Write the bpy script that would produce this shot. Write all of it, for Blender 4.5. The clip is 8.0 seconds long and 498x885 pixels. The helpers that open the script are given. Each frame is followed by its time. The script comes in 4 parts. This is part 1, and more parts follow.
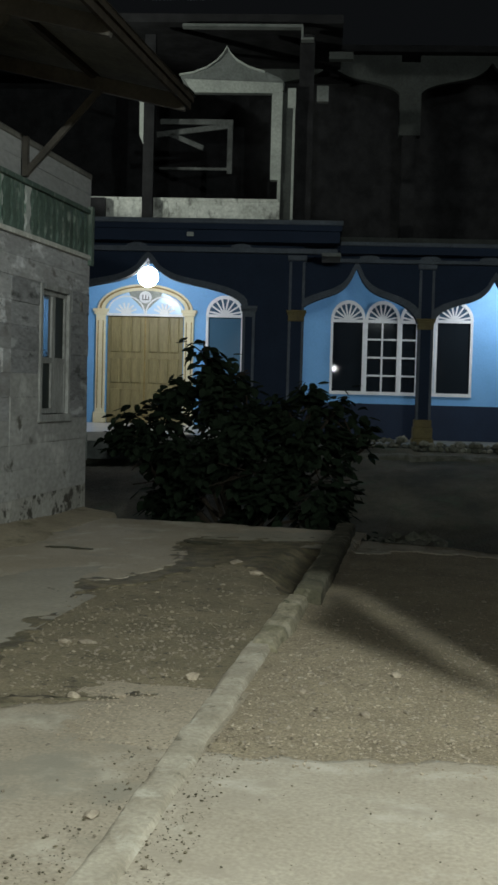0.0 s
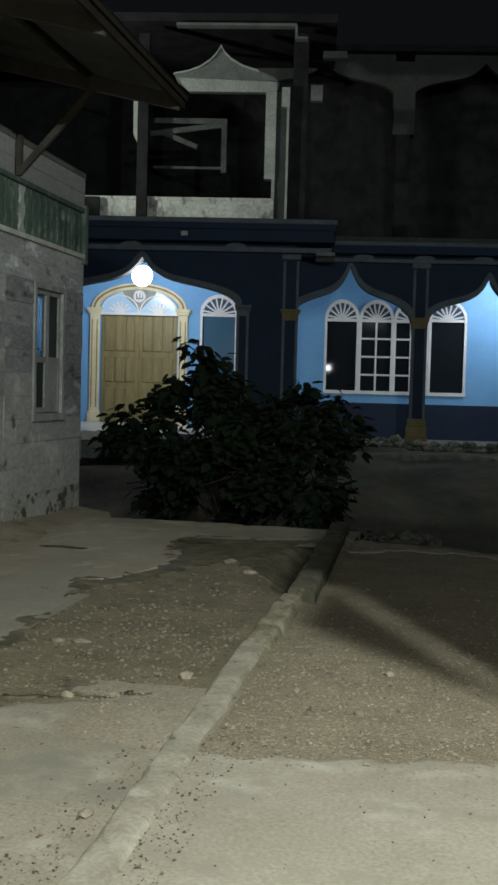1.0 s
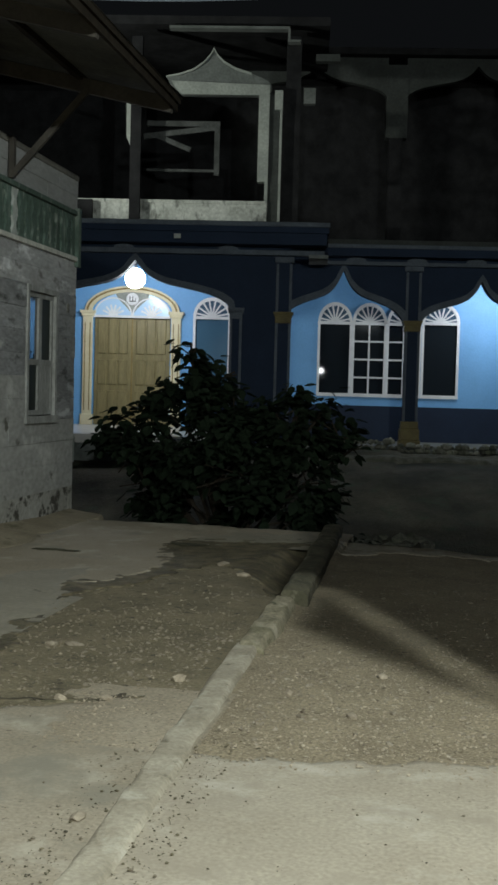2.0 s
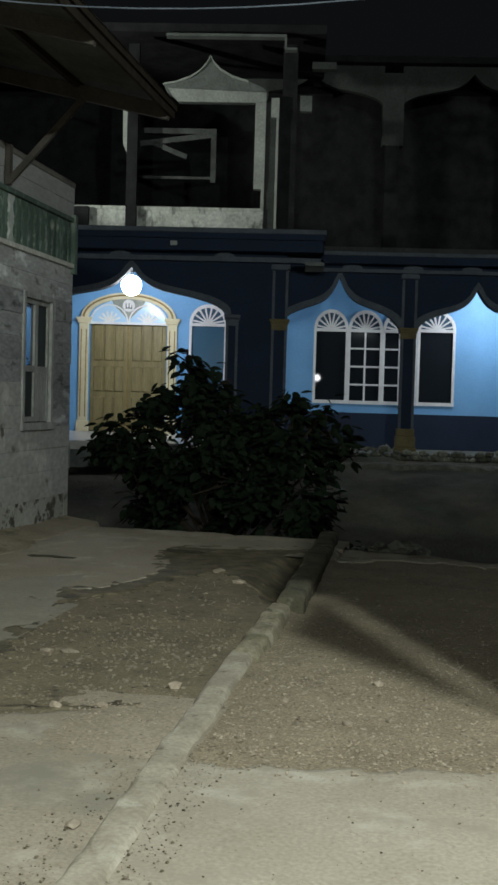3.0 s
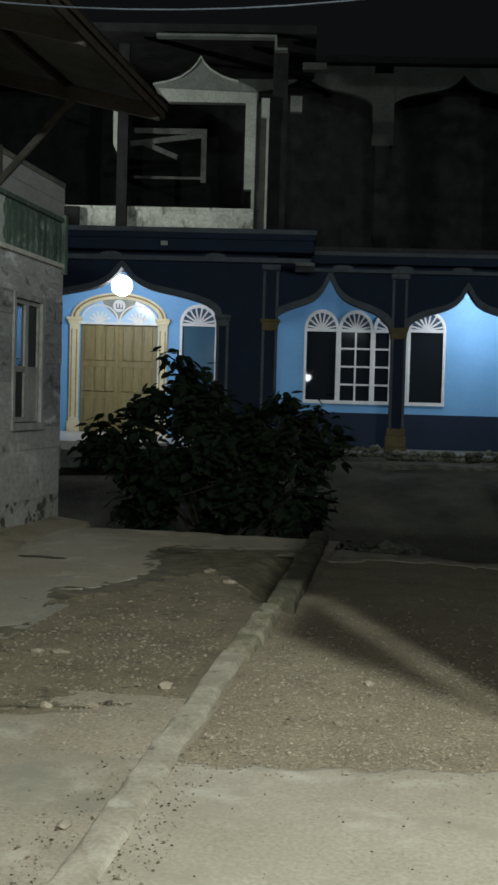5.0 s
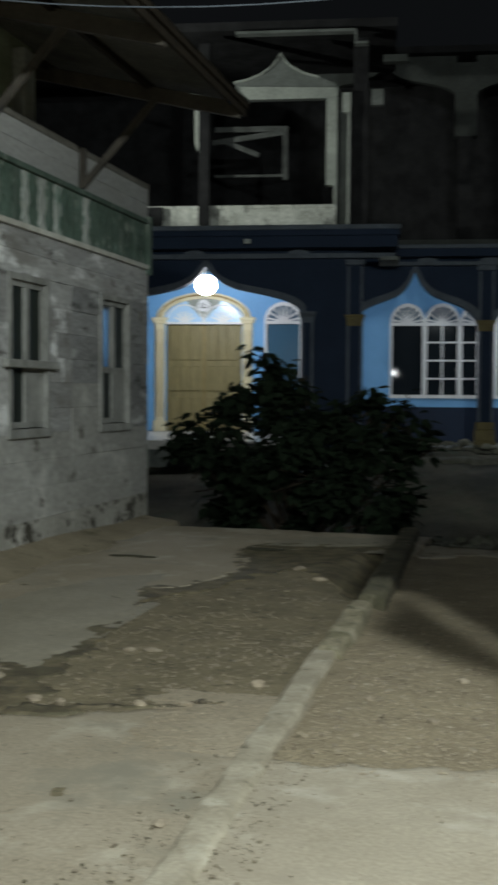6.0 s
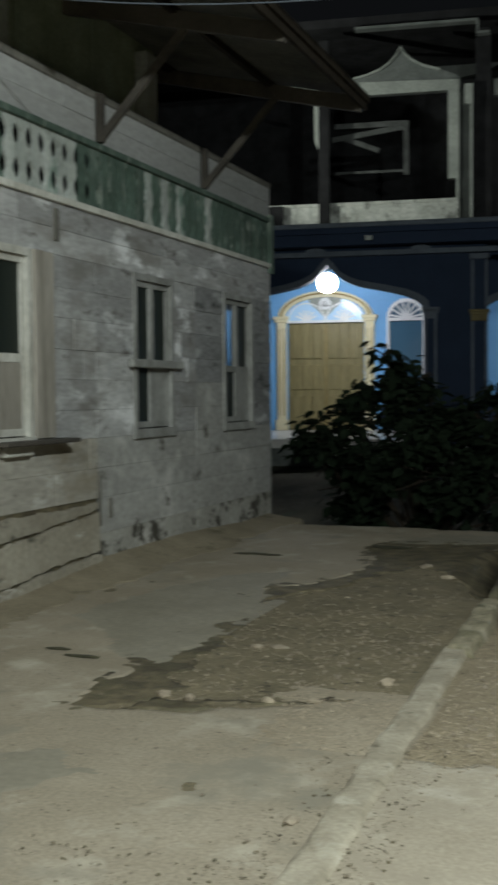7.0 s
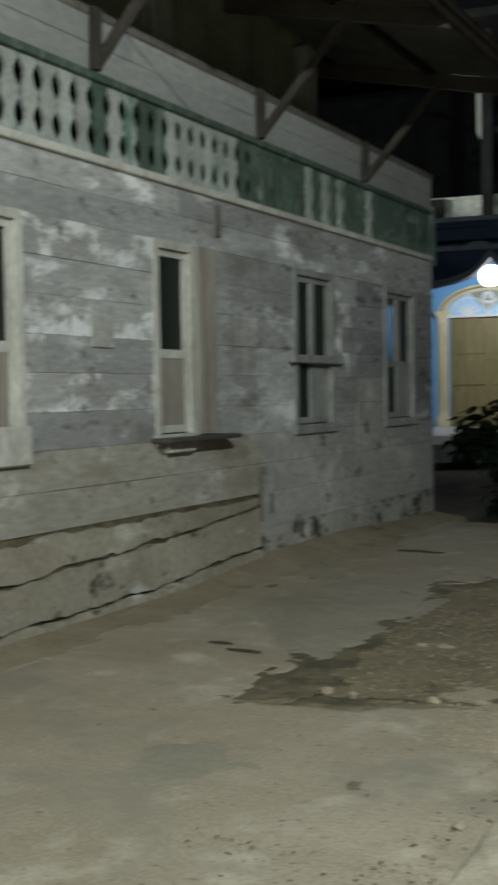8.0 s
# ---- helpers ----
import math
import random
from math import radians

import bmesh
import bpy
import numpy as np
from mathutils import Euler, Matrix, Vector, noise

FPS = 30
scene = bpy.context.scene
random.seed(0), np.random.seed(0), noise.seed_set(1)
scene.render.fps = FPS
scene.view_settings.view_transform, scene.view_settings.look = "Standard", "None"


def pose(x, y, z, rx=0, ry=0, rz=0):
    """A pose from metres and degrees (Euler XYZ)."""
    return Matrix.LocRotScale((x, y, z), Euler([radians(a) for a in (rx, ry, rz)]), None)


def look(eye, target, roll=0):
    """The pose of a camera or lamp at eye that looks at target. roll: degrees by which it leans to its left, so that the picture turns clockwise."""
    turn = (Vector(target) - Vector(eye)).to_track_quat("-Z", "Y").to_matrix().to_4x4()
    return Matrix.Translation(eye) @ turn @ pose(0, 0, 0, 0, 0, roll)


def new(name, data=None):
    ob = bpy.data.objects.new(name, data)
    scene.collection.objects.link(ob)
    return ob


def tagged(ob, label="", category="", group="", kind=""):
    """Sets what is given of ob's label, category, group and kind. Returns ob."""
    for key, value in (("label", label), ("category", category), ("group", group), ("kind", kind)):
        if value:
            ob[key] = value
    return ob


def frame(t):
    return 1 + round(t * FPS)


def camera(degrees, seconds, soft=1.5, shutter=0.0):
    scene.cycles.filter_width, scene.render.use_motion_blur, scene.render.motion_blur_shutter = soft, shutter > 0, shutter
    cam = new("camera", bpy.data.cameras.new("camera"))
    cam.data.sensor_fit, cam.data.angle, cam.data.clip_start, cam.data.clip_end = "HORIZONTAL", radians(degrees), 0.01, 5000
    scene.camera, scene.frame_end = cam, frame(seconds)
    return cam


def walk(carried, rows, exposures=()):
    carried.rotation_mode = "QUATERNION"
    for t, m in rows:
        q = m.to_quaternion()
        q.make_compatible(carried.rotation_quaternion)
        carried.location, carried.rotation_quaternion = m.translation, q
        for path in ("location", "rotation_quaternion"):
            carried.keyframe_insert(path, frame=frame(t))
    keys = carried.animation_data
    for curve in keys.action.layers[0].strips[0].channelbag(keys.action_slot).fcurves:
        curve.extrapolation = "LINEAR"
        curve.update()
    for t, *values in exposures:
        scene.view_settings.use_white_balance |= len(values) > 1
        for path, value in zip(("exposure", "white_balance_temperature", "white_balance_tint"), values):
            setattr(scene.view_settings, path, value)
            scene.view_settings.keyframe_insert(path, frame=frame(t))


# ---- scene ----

# ---- camera and its path ----
cam = camera(24.86, 8.0, soft=2.8, shutter=0.9)
ROWS = [
    (0, 0.0, 0.0, 1.4, 11.034, -2.691, -1.5),
    (0.5, -0.001, -0.013, 1.404, 10.819, -2.747, -1.532),
    (1, 0.002, -0.005, 1.402, 10.737, -2.734, -1.516),
    (1.5, -0.004, -0.0, 1.4, 10.598, -2.676, -1.497),
    (2, 0.003, -0.003, 1.4, 10.389, -2.583, -1.514),
    (3.5, 0.003, -0.004, 1.401, 10.155, -2.044, -1.619),
    (4, 0.006, -0.013, 1.403, 10.118, -1.944, -1.555),
    (5.3, 0.006, -0.013, 1.403, 9.669, -2.371, -1.558),
    (5.5, 0.003, -0.012, 1.404, 10.219, -2.47, -1.474),
    (6, -0.01, 0.023, 1.395, 14.043, -2.405, -0.346),
    (6.5, -0.03, 0.049, 1.379, 17.194, -2.338, 0.312),
    (7, -0.041, 0.055, 1.374, 20.182, -2.411, 0.494),
    (7.5, -0.059, 0.065, 1.367, 23.819, -2.289, 0.648),
    (8, -0.082, 0.106, 1.355, 28.217, -2.429, 0.922),
]
walk(cam, [(t, pose(x, y, z, 90 + pitch, roll, yaw)) for t, x, y, z, yaw, pitch, roll in ROWS], [(0, 0.0), (7.5, 0.0), (8, -0.12)])

# ---- light ----
TURN = 7.6                                  # the blue house stands turned by this much
HOUSE = pose(0, 0, 0, 0, 0, TURN)
WALL_X, WALL_END, ROOF_END = -4.18, 12.02, 10.1


def house_point(x, y, z):
    return HOUSE @ Vector((x, y, z))


def lamp(name, where, watts, colour, radius, kind="POINT"):
    data = bpy.data.lights.new(name, kind)
    data.energy, data.color = watts, colour
    if kind in ("POINT", "SPOT"):
        data.shadow_soft_size = radius
    ob = new(name, data)
    ob.location = where
    return ob


world = bpy.data.worlds.new("night")
world.use_nodes = True
scene.world = world
bg = world.node_tree.nodes["Background"]
bg.inputs[0].default_value, bg.inputs[1].default_value = (0.27, 0.31, 0.35, 1), 0.0145

STREET = Vector((2.4, 0.9, 4.7))
lamp("unseen_light", STREET, 1740, (0.880, 0.975, 0.955), 0.09)
# Added fill: an unseen lamp that lifts the shaded ground.
lamp("unseen_light", (0.5, -9.0, 6.0), 2450, (0.89, 0.975, 0.95), 0.15)
# Unseen spot, added to light the upper floor alone.
flood = lamp("upper_floor_spot", house_point(-8.5, 17.0, 5.0), 1350, (0.93, 1.0, 0.92), 0.10, "SPOT")
flood.data.spot_size, flood.data.spot_blend = radians(42), 0.5
flood.matrix_basis = look(house_point(-8.5, 17.0, 5.0), house_point(-2.1, 21.6, 6.9))
lamp("yard_light", house_point(0.80, -9.0, 2.52), 40, (0.92, 0.97, 1.0), 0.11)
PORCH = house_point(-3.24, 21.3, 3.472)
PORCH_TWO = house_point(3.80, 22.1, 3.45)
GLOBE_STRENGTH = 84.0


# ---- materials ----
def material(name, colour, rough=0.8, metal=0.0, dark=None, scale=3.0, grain=60.0, bump=0.25, spread=0.5, grain_mix=0.35, vary=0.0, bump_dist=0.01, stretch=None, emit=None, flake=None, speck=None, vein=None, spec=0.5):
    """A weathered surface: a base colour, a second colour in broad patches, fine grain and relief, in metres of the object."""
    m = bpy.data.materials.new(name)
    m.use_nodes = True
    t = m.node_tree
    n, l = t.nodes, t.links
    b = n["Principled BSDF"]
    b.inputs["Roughness"].default_value, b.inputs["Metallic"].default_value = rough, metal
    b.inputs["Specular IOR Level"].default_value = spec
    dark = dark or tuple(c * 0.55 for c in colour)
    geo = n.new("ShaderNodeNewGeometry")
    src = geo.outputs["Position"]
    if stretch:
        mp = n.new("ShaderNodeMapping")
        mp.inputs["Scale"].default_value = stretch
        l.new(src, mp.inputs["Vector"])
        src = mp.outputs["Vector"]
    broad = n.new("ShaderNodeTexNoise")
    broad.inputs["Scale"].default_value, broad.inputs["Detail"].default_value, broad.inputs["Roughness"].default_value = scale, 6, 0.62
    fine = n.new("ShaderNodeTexNoise")
    fine.inputs["Scale"].default_value, fine.inputs["Detail"].default_value = grain, 4
    for x in (broad, fine):
        l.new(src, x.inputs["Vector"])
    ramp = n.new("ShaderNodeValToRGB")
    ramp.color_ramp.elements[0].position, ramp.color_ramp.elements[1].position = 0.5 - spread * 0.3, 0.5 + spread * 0.3
    ramp.color_ramp.elements[0].color, ramp.color_ramp.elements[1].color = (*dark, 1), (*colour, 1)
    l.new(broad.outputs["Fac"], ramp.inputs["Fac"])
    ramp2 = n.new("ShaderNodeValToRGB")
    ramp2.color_ramp.elements[0].position, ramp2.color_ramp.elements[1].position = 0.32, 0.68
    ramp2.color_ramp.elements[0].color, ramp2.color_ramp.elements[1].color = (0.45, 0.45, 0.45, 1), (1.25, 1.25, 1.25, 1)
    l.new(fine.outputs["Fac"], ramp2.inputs["Fac"])
    mix = n.new("ShaderNodeMix")
    mix.data_type, mix.blend_type = "RGBA", "MULTIPLY"
    mix.inputs["Factor"].default_value = grain_mix
    l.new(ramp.outputs["Color"], mix.inputs["A"])
    l.new(ramp2.outputs["Color"], mix.inputs["B"])
    out = mix.outputs["Result"]
    for extra in (flake, speck, vein):
        if not extra:
            continue
        tint, size, low, high, axes = extra
        mp2 = n.new("ShaderNodeMapping")
        mp2.inputs["Scale"].default_value, mp2.inputs["Location"].default_value = axes, (size, 3.7, 1.3)
        l.new(geo.outputs["Position"], mp2.inputs["Vector"])
        cut = n.new("ShaderNodeTexNoise")
        cut.inputs["Scale"].default_value, cut.inputs["Detail"].default_value, cut.inputs["Roughness"].default_value = size, 7, 0.65
        l.new(mp2.outputs["Vector"], cut.inputs["Vector"])
        r = n.new("ShaderNodeMapRange")
        r.inputs["From Min"].default_value, r.inputs["From Max"].default_value = low, high
        l.new(cut.outputs["Fac"], r.inputs["Value"])
        mx = n.new("ShaderNodeMix")
        mx.data_type = "RGBA"
        l.new(r.outputs["Result"], mx.inputs["Factor"])
        l.new(out, mx.inputs["A"])
        mx.inputs["B"].default_value = (*tint, 1)
        out = mx.outputs["Result"]
    if vary:
        info = n.new("ShaderNodeObjectInfo")
        rng = n.new("ShaderNodeMapRange")
        rng.inputs["To Min"].default_value, rng.inputs["To Max"].default_value = 1 - vary, 1 + vary * 0.6
        l.new(info.outputs["Random"], rng.inputs["Value"])
        v = n.new("ShaderNodeVectorMath")
        v.operation = "SCALE"
        l.new(out, v.inputs[0])
        l.new(rng.outputs["Result"], v.inputs["Scale"])
        out = v.outputs["Vector"]
    l.new(out, b.inputs["Base Color"])
    if bump:
        add = n.new("ShaderNodeMath")
        add.operation = "ADD"
        l.new(broad.outputs["Fac"], add.inputs[0])
        l.new(fine.outputs["Fac"], add.inputs[1])
        bp = n.new("ShaderNodeBump")
        bp.inputs["Strength"].default_value, bp.inputs["Distance"].default_value = bump, bump_dist
        l.new(add.outputs[0], bp.inputs["Height"])
        l.new(bp.outputs["Normal"], b.inputs["Normal"])
    if emit:
        b.inputs["Emission Color"].default_value, b.inputs["Emission Strength"].default_value = (*emit[:3], 1), emit[3]
    return m


CONCRETE = material("worn_concrete", (0.47, 0.415, 0.32), 0.85, dark=(0.33, 0.28, 0.205), scale=1.3, grain=60, bump=0.3, spread=1.0, grain_mix=0.35, flake=((0.52, 0.475, 0.39), 3.4, 0.54, 0.74, (1, 1, 1)), speck=((0.19, 0.165, 0.12), 30, 0.63, 0.70, (1, 1, 1)), vein=((0.33, 0.285, 0.215), 3.1, 0.53, 0.68, (1, 1.3, 1)))
APRON = material("old_dirty_concrete", (0.40, 0.345, 0.26), 0.82, dark=(0.27, 0.225, 0.155), scale=1.1, grain=60, bump=0.35, spread=0.9, grain_mix=0.4, flake=((0.47, 0.425, 0.335), 2.8, 0.55, 0.74, (1, 1, 1)), speck=((0.15, 0.125, 0.088), 24, 0.62, 0.69, (1, 1, 1)), vein=((0.25, 0.225, 0.17), 1.7, 0.54, 0.66, (1, 1.0, 1)))
KERB = material("kerb_concrete", (0.45, 0.40, 0.305), 0.9, dark=(0.29, 0.25, 0.18), scale=4, grain=50, bump=0.6, flake=((0.52, 0.48, 0.385), 7, 0.55, 0.72, (1, 1, 1)), speck=((0.15, 0.13, 0.085), 10, 0.60, 0.69, (1, 1, 1)))
MOSSY = material("mossy_concrete", (0.15, 0.133, 0.085), 0.95, dark=(0.07, 0.066, 0.038), scale=5, grain=50, bump=0.8, flake=((0.25, 0.225, 0.16), 6, 0.56, 0.66, (1, 1, 1)))
SOIL = material("gravelly_soil", (0.365, 0.30, 0.195), 0.95, dark=(0.23, 0.185, 0.12), scale=2.6, grain=70, bump=0.8, bump_dist=0.008, spread=0.8, grain_mix=0.7, flake=((0.50, 0.435, 0.335), 24, 0.60, 0.66, (1, 1, 1)), speck=((0.09, 0.072, 0.048), 26, 0.60, 0.67, (1, 1, 1)))
DAMP_SOIL = material("damp_brown_soil", (0.25, 0.205, 0.125), 0.93, dark=(0.13, 0.107, 0.062), scale=2.6, grain=70, bump=0.8, bump_dist=0.008, spread=0.7, grain_mix=0.6, flake=((0.40, 0.345, 0.255), 14, 0.62, 0.68, (1, 1, 1)), speck=((0.055, 0.046, 0.03), 15, 0.58, 0.67, (1, 1, 1)))
DUST = material("settled_dust", (0.32, 0.27, 0.185), 0.95, dark=(0.20, 0.165, 0.105), scale=2.2, grain=30, bump=0.5, spread=0.8, grain_mix=0.3, flake=((0.12, 0.105, 0.06), 3.0, 0.58, 0.70, (1, 0.6, 1)))
LOOSE_DUST = material("loose_dust", (0.39, 0.33, 0.24), 0.95, dark=(0.29, 0.24, 0.165), scale=3, grain=60, bump=0.5, spread=0.8, grain_mix=0.5, speck=((0.16, 0.13, 0.09), 26, 0.60, 0.68, (1, 1, 1)))
DAMP_PEBBLE = material("damp_stone", (0.31, 0.255, 0.175), 0.85, dark=(0.17, 0.14, 0.095), scale=12, grain=80)
DAMP_CONCRETE = material("damp_concrete", (0.31, 0.28, 0.215), 0.7, dark=(0.235, 0.21, 0.155), scale=2.0, grain=26, bump=0.25, spread=0.8, grain_mix=0.25)
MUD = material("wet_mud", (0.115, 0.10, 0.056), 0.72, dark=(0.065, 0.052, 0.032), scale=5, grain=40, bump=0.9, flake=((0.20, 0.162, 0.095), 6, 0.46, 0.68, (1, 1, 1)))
EARTH = material("dark_earth", (0.115, 0.107, 0.077), 0.95, dark=(0.045, 0.045, 0.032), scale=1.0, grain=25, bump=1.0, bump_dist=0.03, spec=0.2, flake=((0.065, 0.085, 0.055), 2.0, 0.55, 0.68, (1, 1, 1)))
RUBBLE = material("mossy_rubble", (0.22, 0.215, 0.175), 0.95, dark=(0.075, 0.08, 0.05), scale=4, grain=30, bump=0.8, vary=0.45)
PEBBLE = material("pale_stone", (0.42, 0.355, 0.26), 0.85, dark=(0.26, 0.21, 0.145), scale=12, grain=80, vary=0.35)
BOARD = material("weathered_grey_board", (0.49, 0.49, 0.475), 0.9, dark=(0.31, 0.305, 0.295), scale=0.9, grain=18, bump=0.5, spread=0.7, vary=0.2, stretch=(1, 0.5, 1.9), grain_mix=0.35, flake=((0.74, 0.74, 0.73), 2.6, 0.56, 0.65, (1, 0.55, 1.25)), speck=((0.15, 0.14, 0.125), 5, 0.58, 0.68, (1, 0.7, 1.5)), vein=((0.24, 0.23, 0.21), 1.5, 0.52, 0.65, (1, 0.6, 1.5)))
BOARD_PAINTED = material("board_with_white_paint", (0.50, 0.50, 0.485), 0.9, dark=(0.33, 0.32, 0.305), scale=0.9, grain=18, bump=0.5, spread=0.7, vary=0.18, stretch=(1, 0.5, 1.9), grain_mix=0.35, flake=((0.76, 0.76, 0.75), 3.2, 0.50, 0.58, (1, 0.7, 1.15)), speck=((0.17, 0.155, 0.135), 6, 0.58, 0.67, (1, 0.8, 1.4)), vein=((0.27, 0.26, 0.235), 2.0, 0.55, 0.66, (1, 0.7, 1.2)))
# Plain upper boards, their grey lowered for the shade under the eaves.
BOARD_UP = material("plain_board_eave_shade", (0.38, 0.38, 0.365), 0.92, dark=(0.28, 0.28, 0.265), scale=0.8, grain=18, bump=0.35, spread=0.8, vary=0.10, stretch=(1, 0.5, 1.5), grain_mix=0.25, vein=((0.27, 0.275, 0.255), 1.4, 0.55, 0.70, (1, 0.45, 1.2)))
BOARD_FAR = material("dull_lower_board", (0.44, 0.435, 0.405), 0.92, dark=(0.27, 0.265, 0.24), scale=1.1, grain=18, bump=0.5, spread=0.8, vary=0.10, stretch=(1, 0.6, 1.2), grain_mix=0.35, flake=((0.60, 0.59, 0.55), 1.7, 0.57, 0.70, (1, 0.8, 0.9)), speck=((0.10, 0.095, 0.075), 4, 0.60, 0.68, (1, 0.7, 1.0)))
BOARD_BASE = material("rotten_foot_board", (0.42, 0.41, 0.37), 0.93, dark=(0.27, 0.26, 0.22), scale=1.6, grain=22, bump=0.7, spread=0.8, vary=0.10, grain_mix=0.4, flake=((0.52, 0.50, 0.45), 2.2, 0.57, 0.66, (1, 0.7, 1)), speck=((0.06, 0.055, 0.042), 3.4, 0.53, 0.58, (1, 0.9, 1)))
# Darker board copy that stands for a block of shadow at the far end.
BOARD_SHADOW = material("shadow_dark_board", (0.33, 0.33, 0.325), 0.92, dark=(0.19, 0.19, 0.185), scale=1.6, grain=20, bump=0.6, spread=0.8, vary=0.2, stretch=(1, 0.55, 1.8), grain_mix=0.45, flake=((0.46, 0.46, 0.45), 3.5, 0.56, 0.64, (1, 0.6, 1.6)), speck=((0.07, 0.07, 0.065), 5, 0.56, 0.66, (1, 0.6, 1.6)))
BOARD_LOW = material("mud_splashed_board", (0.45, 0.425, 0.365), 0.92, dark=(0.28, 0.26, 0.215), scale=1.0, grain=18, bump=0.55, spread=0.8, vary=0.10, stretch=(1, 0.5, 1.6), grain_mix=0.35, flake=((0.60, 0.585, 0.54), 2.2, 0.59, 0.69, (1, 0.6, 1.3)), speck=((0.12, 0.11, 0.09), 5, 0.61, 0.69, (1, 0.7, 1.2)), vein=((0.25, 0.215, 0.155), 1.4, 0.53, 0.68, (1, 0.5, 1.3)))
PLINTH = material("stained_plinth", (0.40, 0.37, 0.295), 0.92, dark=(0.25, 0.22, 0.165), scale=1.8, grain=26, bump=0.7, spread=0.8, vary=0.1, grain_mix=0.35, flake=((0.56, 0.54, 0.48), 2.6, 0.58, 0.68, (1, 0.5, 1.2)), speck=((0.075, 0.07, 0.05), 5, 0.585, 0.67, (1, 0.7, 1)))
GREEN = material("peeling_green_paint", (0.12, 0.175, 0.14), 0.85, dark=(0.065, 0.10, 0.075), scale=2.6, grain=30, bump=0.4, spread=0.6, vary=0.2, flake=((0.27, 0.31, 0.26), 6.0, 0.54, 0.68, (1, 2.0, 0.3)))
GREEN_WORN = material("whitened_green_paint", (0.52, 0.54, 0.50), 0.85, dark=(0.34, 0.37, 0.33), scale=2.6, grain=30, bump=0.4, spread=0.6, vary=0.2, flake=((0.11, 0.20, 0.15), 3.2, 0.55, 0.64, (1, 1.4, 0.5)))
GREEN_WALL = material("dull_green_panel", (0.30, 0.35, 0.25), 0.85, dark=(0.19, 0.22, 0.15), scale=2, grain=30, bump=0.2)
# Near-black for dark timber, and for shade put into colour in unlit depths.
BLACKISH = material("dark_timber_and_shade", (0.03, 0.03, 0.031), 0.95, scale=3, bump=0.1, spec=0.05)
FRAME = material("old_cream_frame", (0.60, 0.59, 0.53), 0.8, dark=(0.42, 0.405, 0.35), scale=5, grain=40, bump=0.4, stretch=(1, 1, 0.4), vary=0.1)
FRAME_GREY = material("greyed_frame_paint", (0.36, 0.36, 0.335), 0.85, dark=(0.22, 0.22, 0.20), scale=5, grain=40, bump=0.4, stretch=(1, 1, 0.4), vary=0.1)
SHUTTER = material("bare_plywood", (0.37, 0.34, 0.29), 0.85, dark=(0.21, 0.19, 0.155), scale=3, grain=30, bump=0.3, stretch=(1, 2.0, 0.25), flake=((0.16, 0.135, 0.10), 3.0, 0.56, 0.68, (1, 2.4, 0.3)))
TIMBER = material("dark_timber", (0.08, 0.07, 0.056), 0.85, dark=(0.045, 0.039, 0.031), scale=3, grain=30, bump=0.4, stretch=(1, 0.3, 1))
ROOFING = material("rusty_zinc", (0.19, 0.18, 0.155), 0.8, metal=0.0, dark=(0.115, 0.11, 0.094), scale=2, grain=20, bump=0.3, spec=0.15)
LIGHT_BLUE = material("light_blue_paint", (0.165, 0.41, 0.73), 0.6, dark=(0.14, 0.36, 0.66), scale=1.1, grain=30, bump=0.08, grain_mix=0.1)
NAVY = material("navy_paint", (0.0135, 0.0245, 0.049), 0.75, dark=(0.0095, 0.018, 0.037), scale=1.2, grain=30, bump=0.1, grain_mix=0.2, spec=0.2)
DADO = material("dark_navy_dado_paint", (0.009, 0.021, 0.048), 0.6, dark=(0.0065, 0.015, 0.037), scale=1.5, grain=30, bump=0.1, grain_mix=0.2, spec=0.25)
TRIM = material("grey_moulding_paint", (0.10, 0.118, 0.14), 0.75, dark=(0.068, 0.08, 0.096), scale=3, grain=30, bump=0.15, spec=0.25)
GOLD = material("ochre_paint", (0.30, 0.215, 0.065), 0.6, dark=(0.20, 0.145, 0.045), scale=4, grain=40, bump=0.15)
OCHRE = material("dull_ochre_paint", (0.15, 0.122, 0.05), 0.7, dark=(0.10, 0.08, 0.033), scale=4, grain=40, bump=0.15, spec=0.3)
CREAM = material("cream_paint", (0.72, 0.66, 0.45), 0.55, dark=(0.62, 0.55, 0.34), scale=3, grain=30, bump=0.08, grain_mix=0.1)
WHITE = material("white_paint", (0.78, 0.79, 0.80), 0.5, dark=(0.68, 0.69, 0.70), scale=4, grain=40, bump=0.06, grain_mix=0.1)
DOOR_WOOD = material("varnished_door_wood", (0.27, 0.225, 0.10), 0.5, dark=(0.19, 0.155, 0.066), scale=3, grain=22, bump=0.12, stretch=(3, 3, 0.35))
TILE = material("pale_floor_tile", (0.60, 0.58, 0.54), 0.3, dark=(0.5, 0.48, 0.45), scale=3, grain=30, bump=0.05, grain_mix=0.1)
RAW = material("raw_stained_concrete", (0.60, 0.61, 0.56), 0.9, dark=(0.34, 0.35, 0.31), scale=2.8, grain=16, bump=0.4, spread=0.7, grain_mix=0.5, speck=((0.13, 0.135, 0.12), 4, 0.53, 0.66, (1.6, 1, 0.7)))
RENDER_GREY = material("pale_cement_render", (0.38, 0.40, 0.36), 0.9, dark=(0.27, 0.29, 0.26), scale=2, grain=24, bump=0.3)
DULL_GREY = material("dull_shaded_cement", (0.17, 0.18, 0.17), 0.9, dark=(0.10, 0.11, 0.10), scale=2, grain=24, bump=0.3)
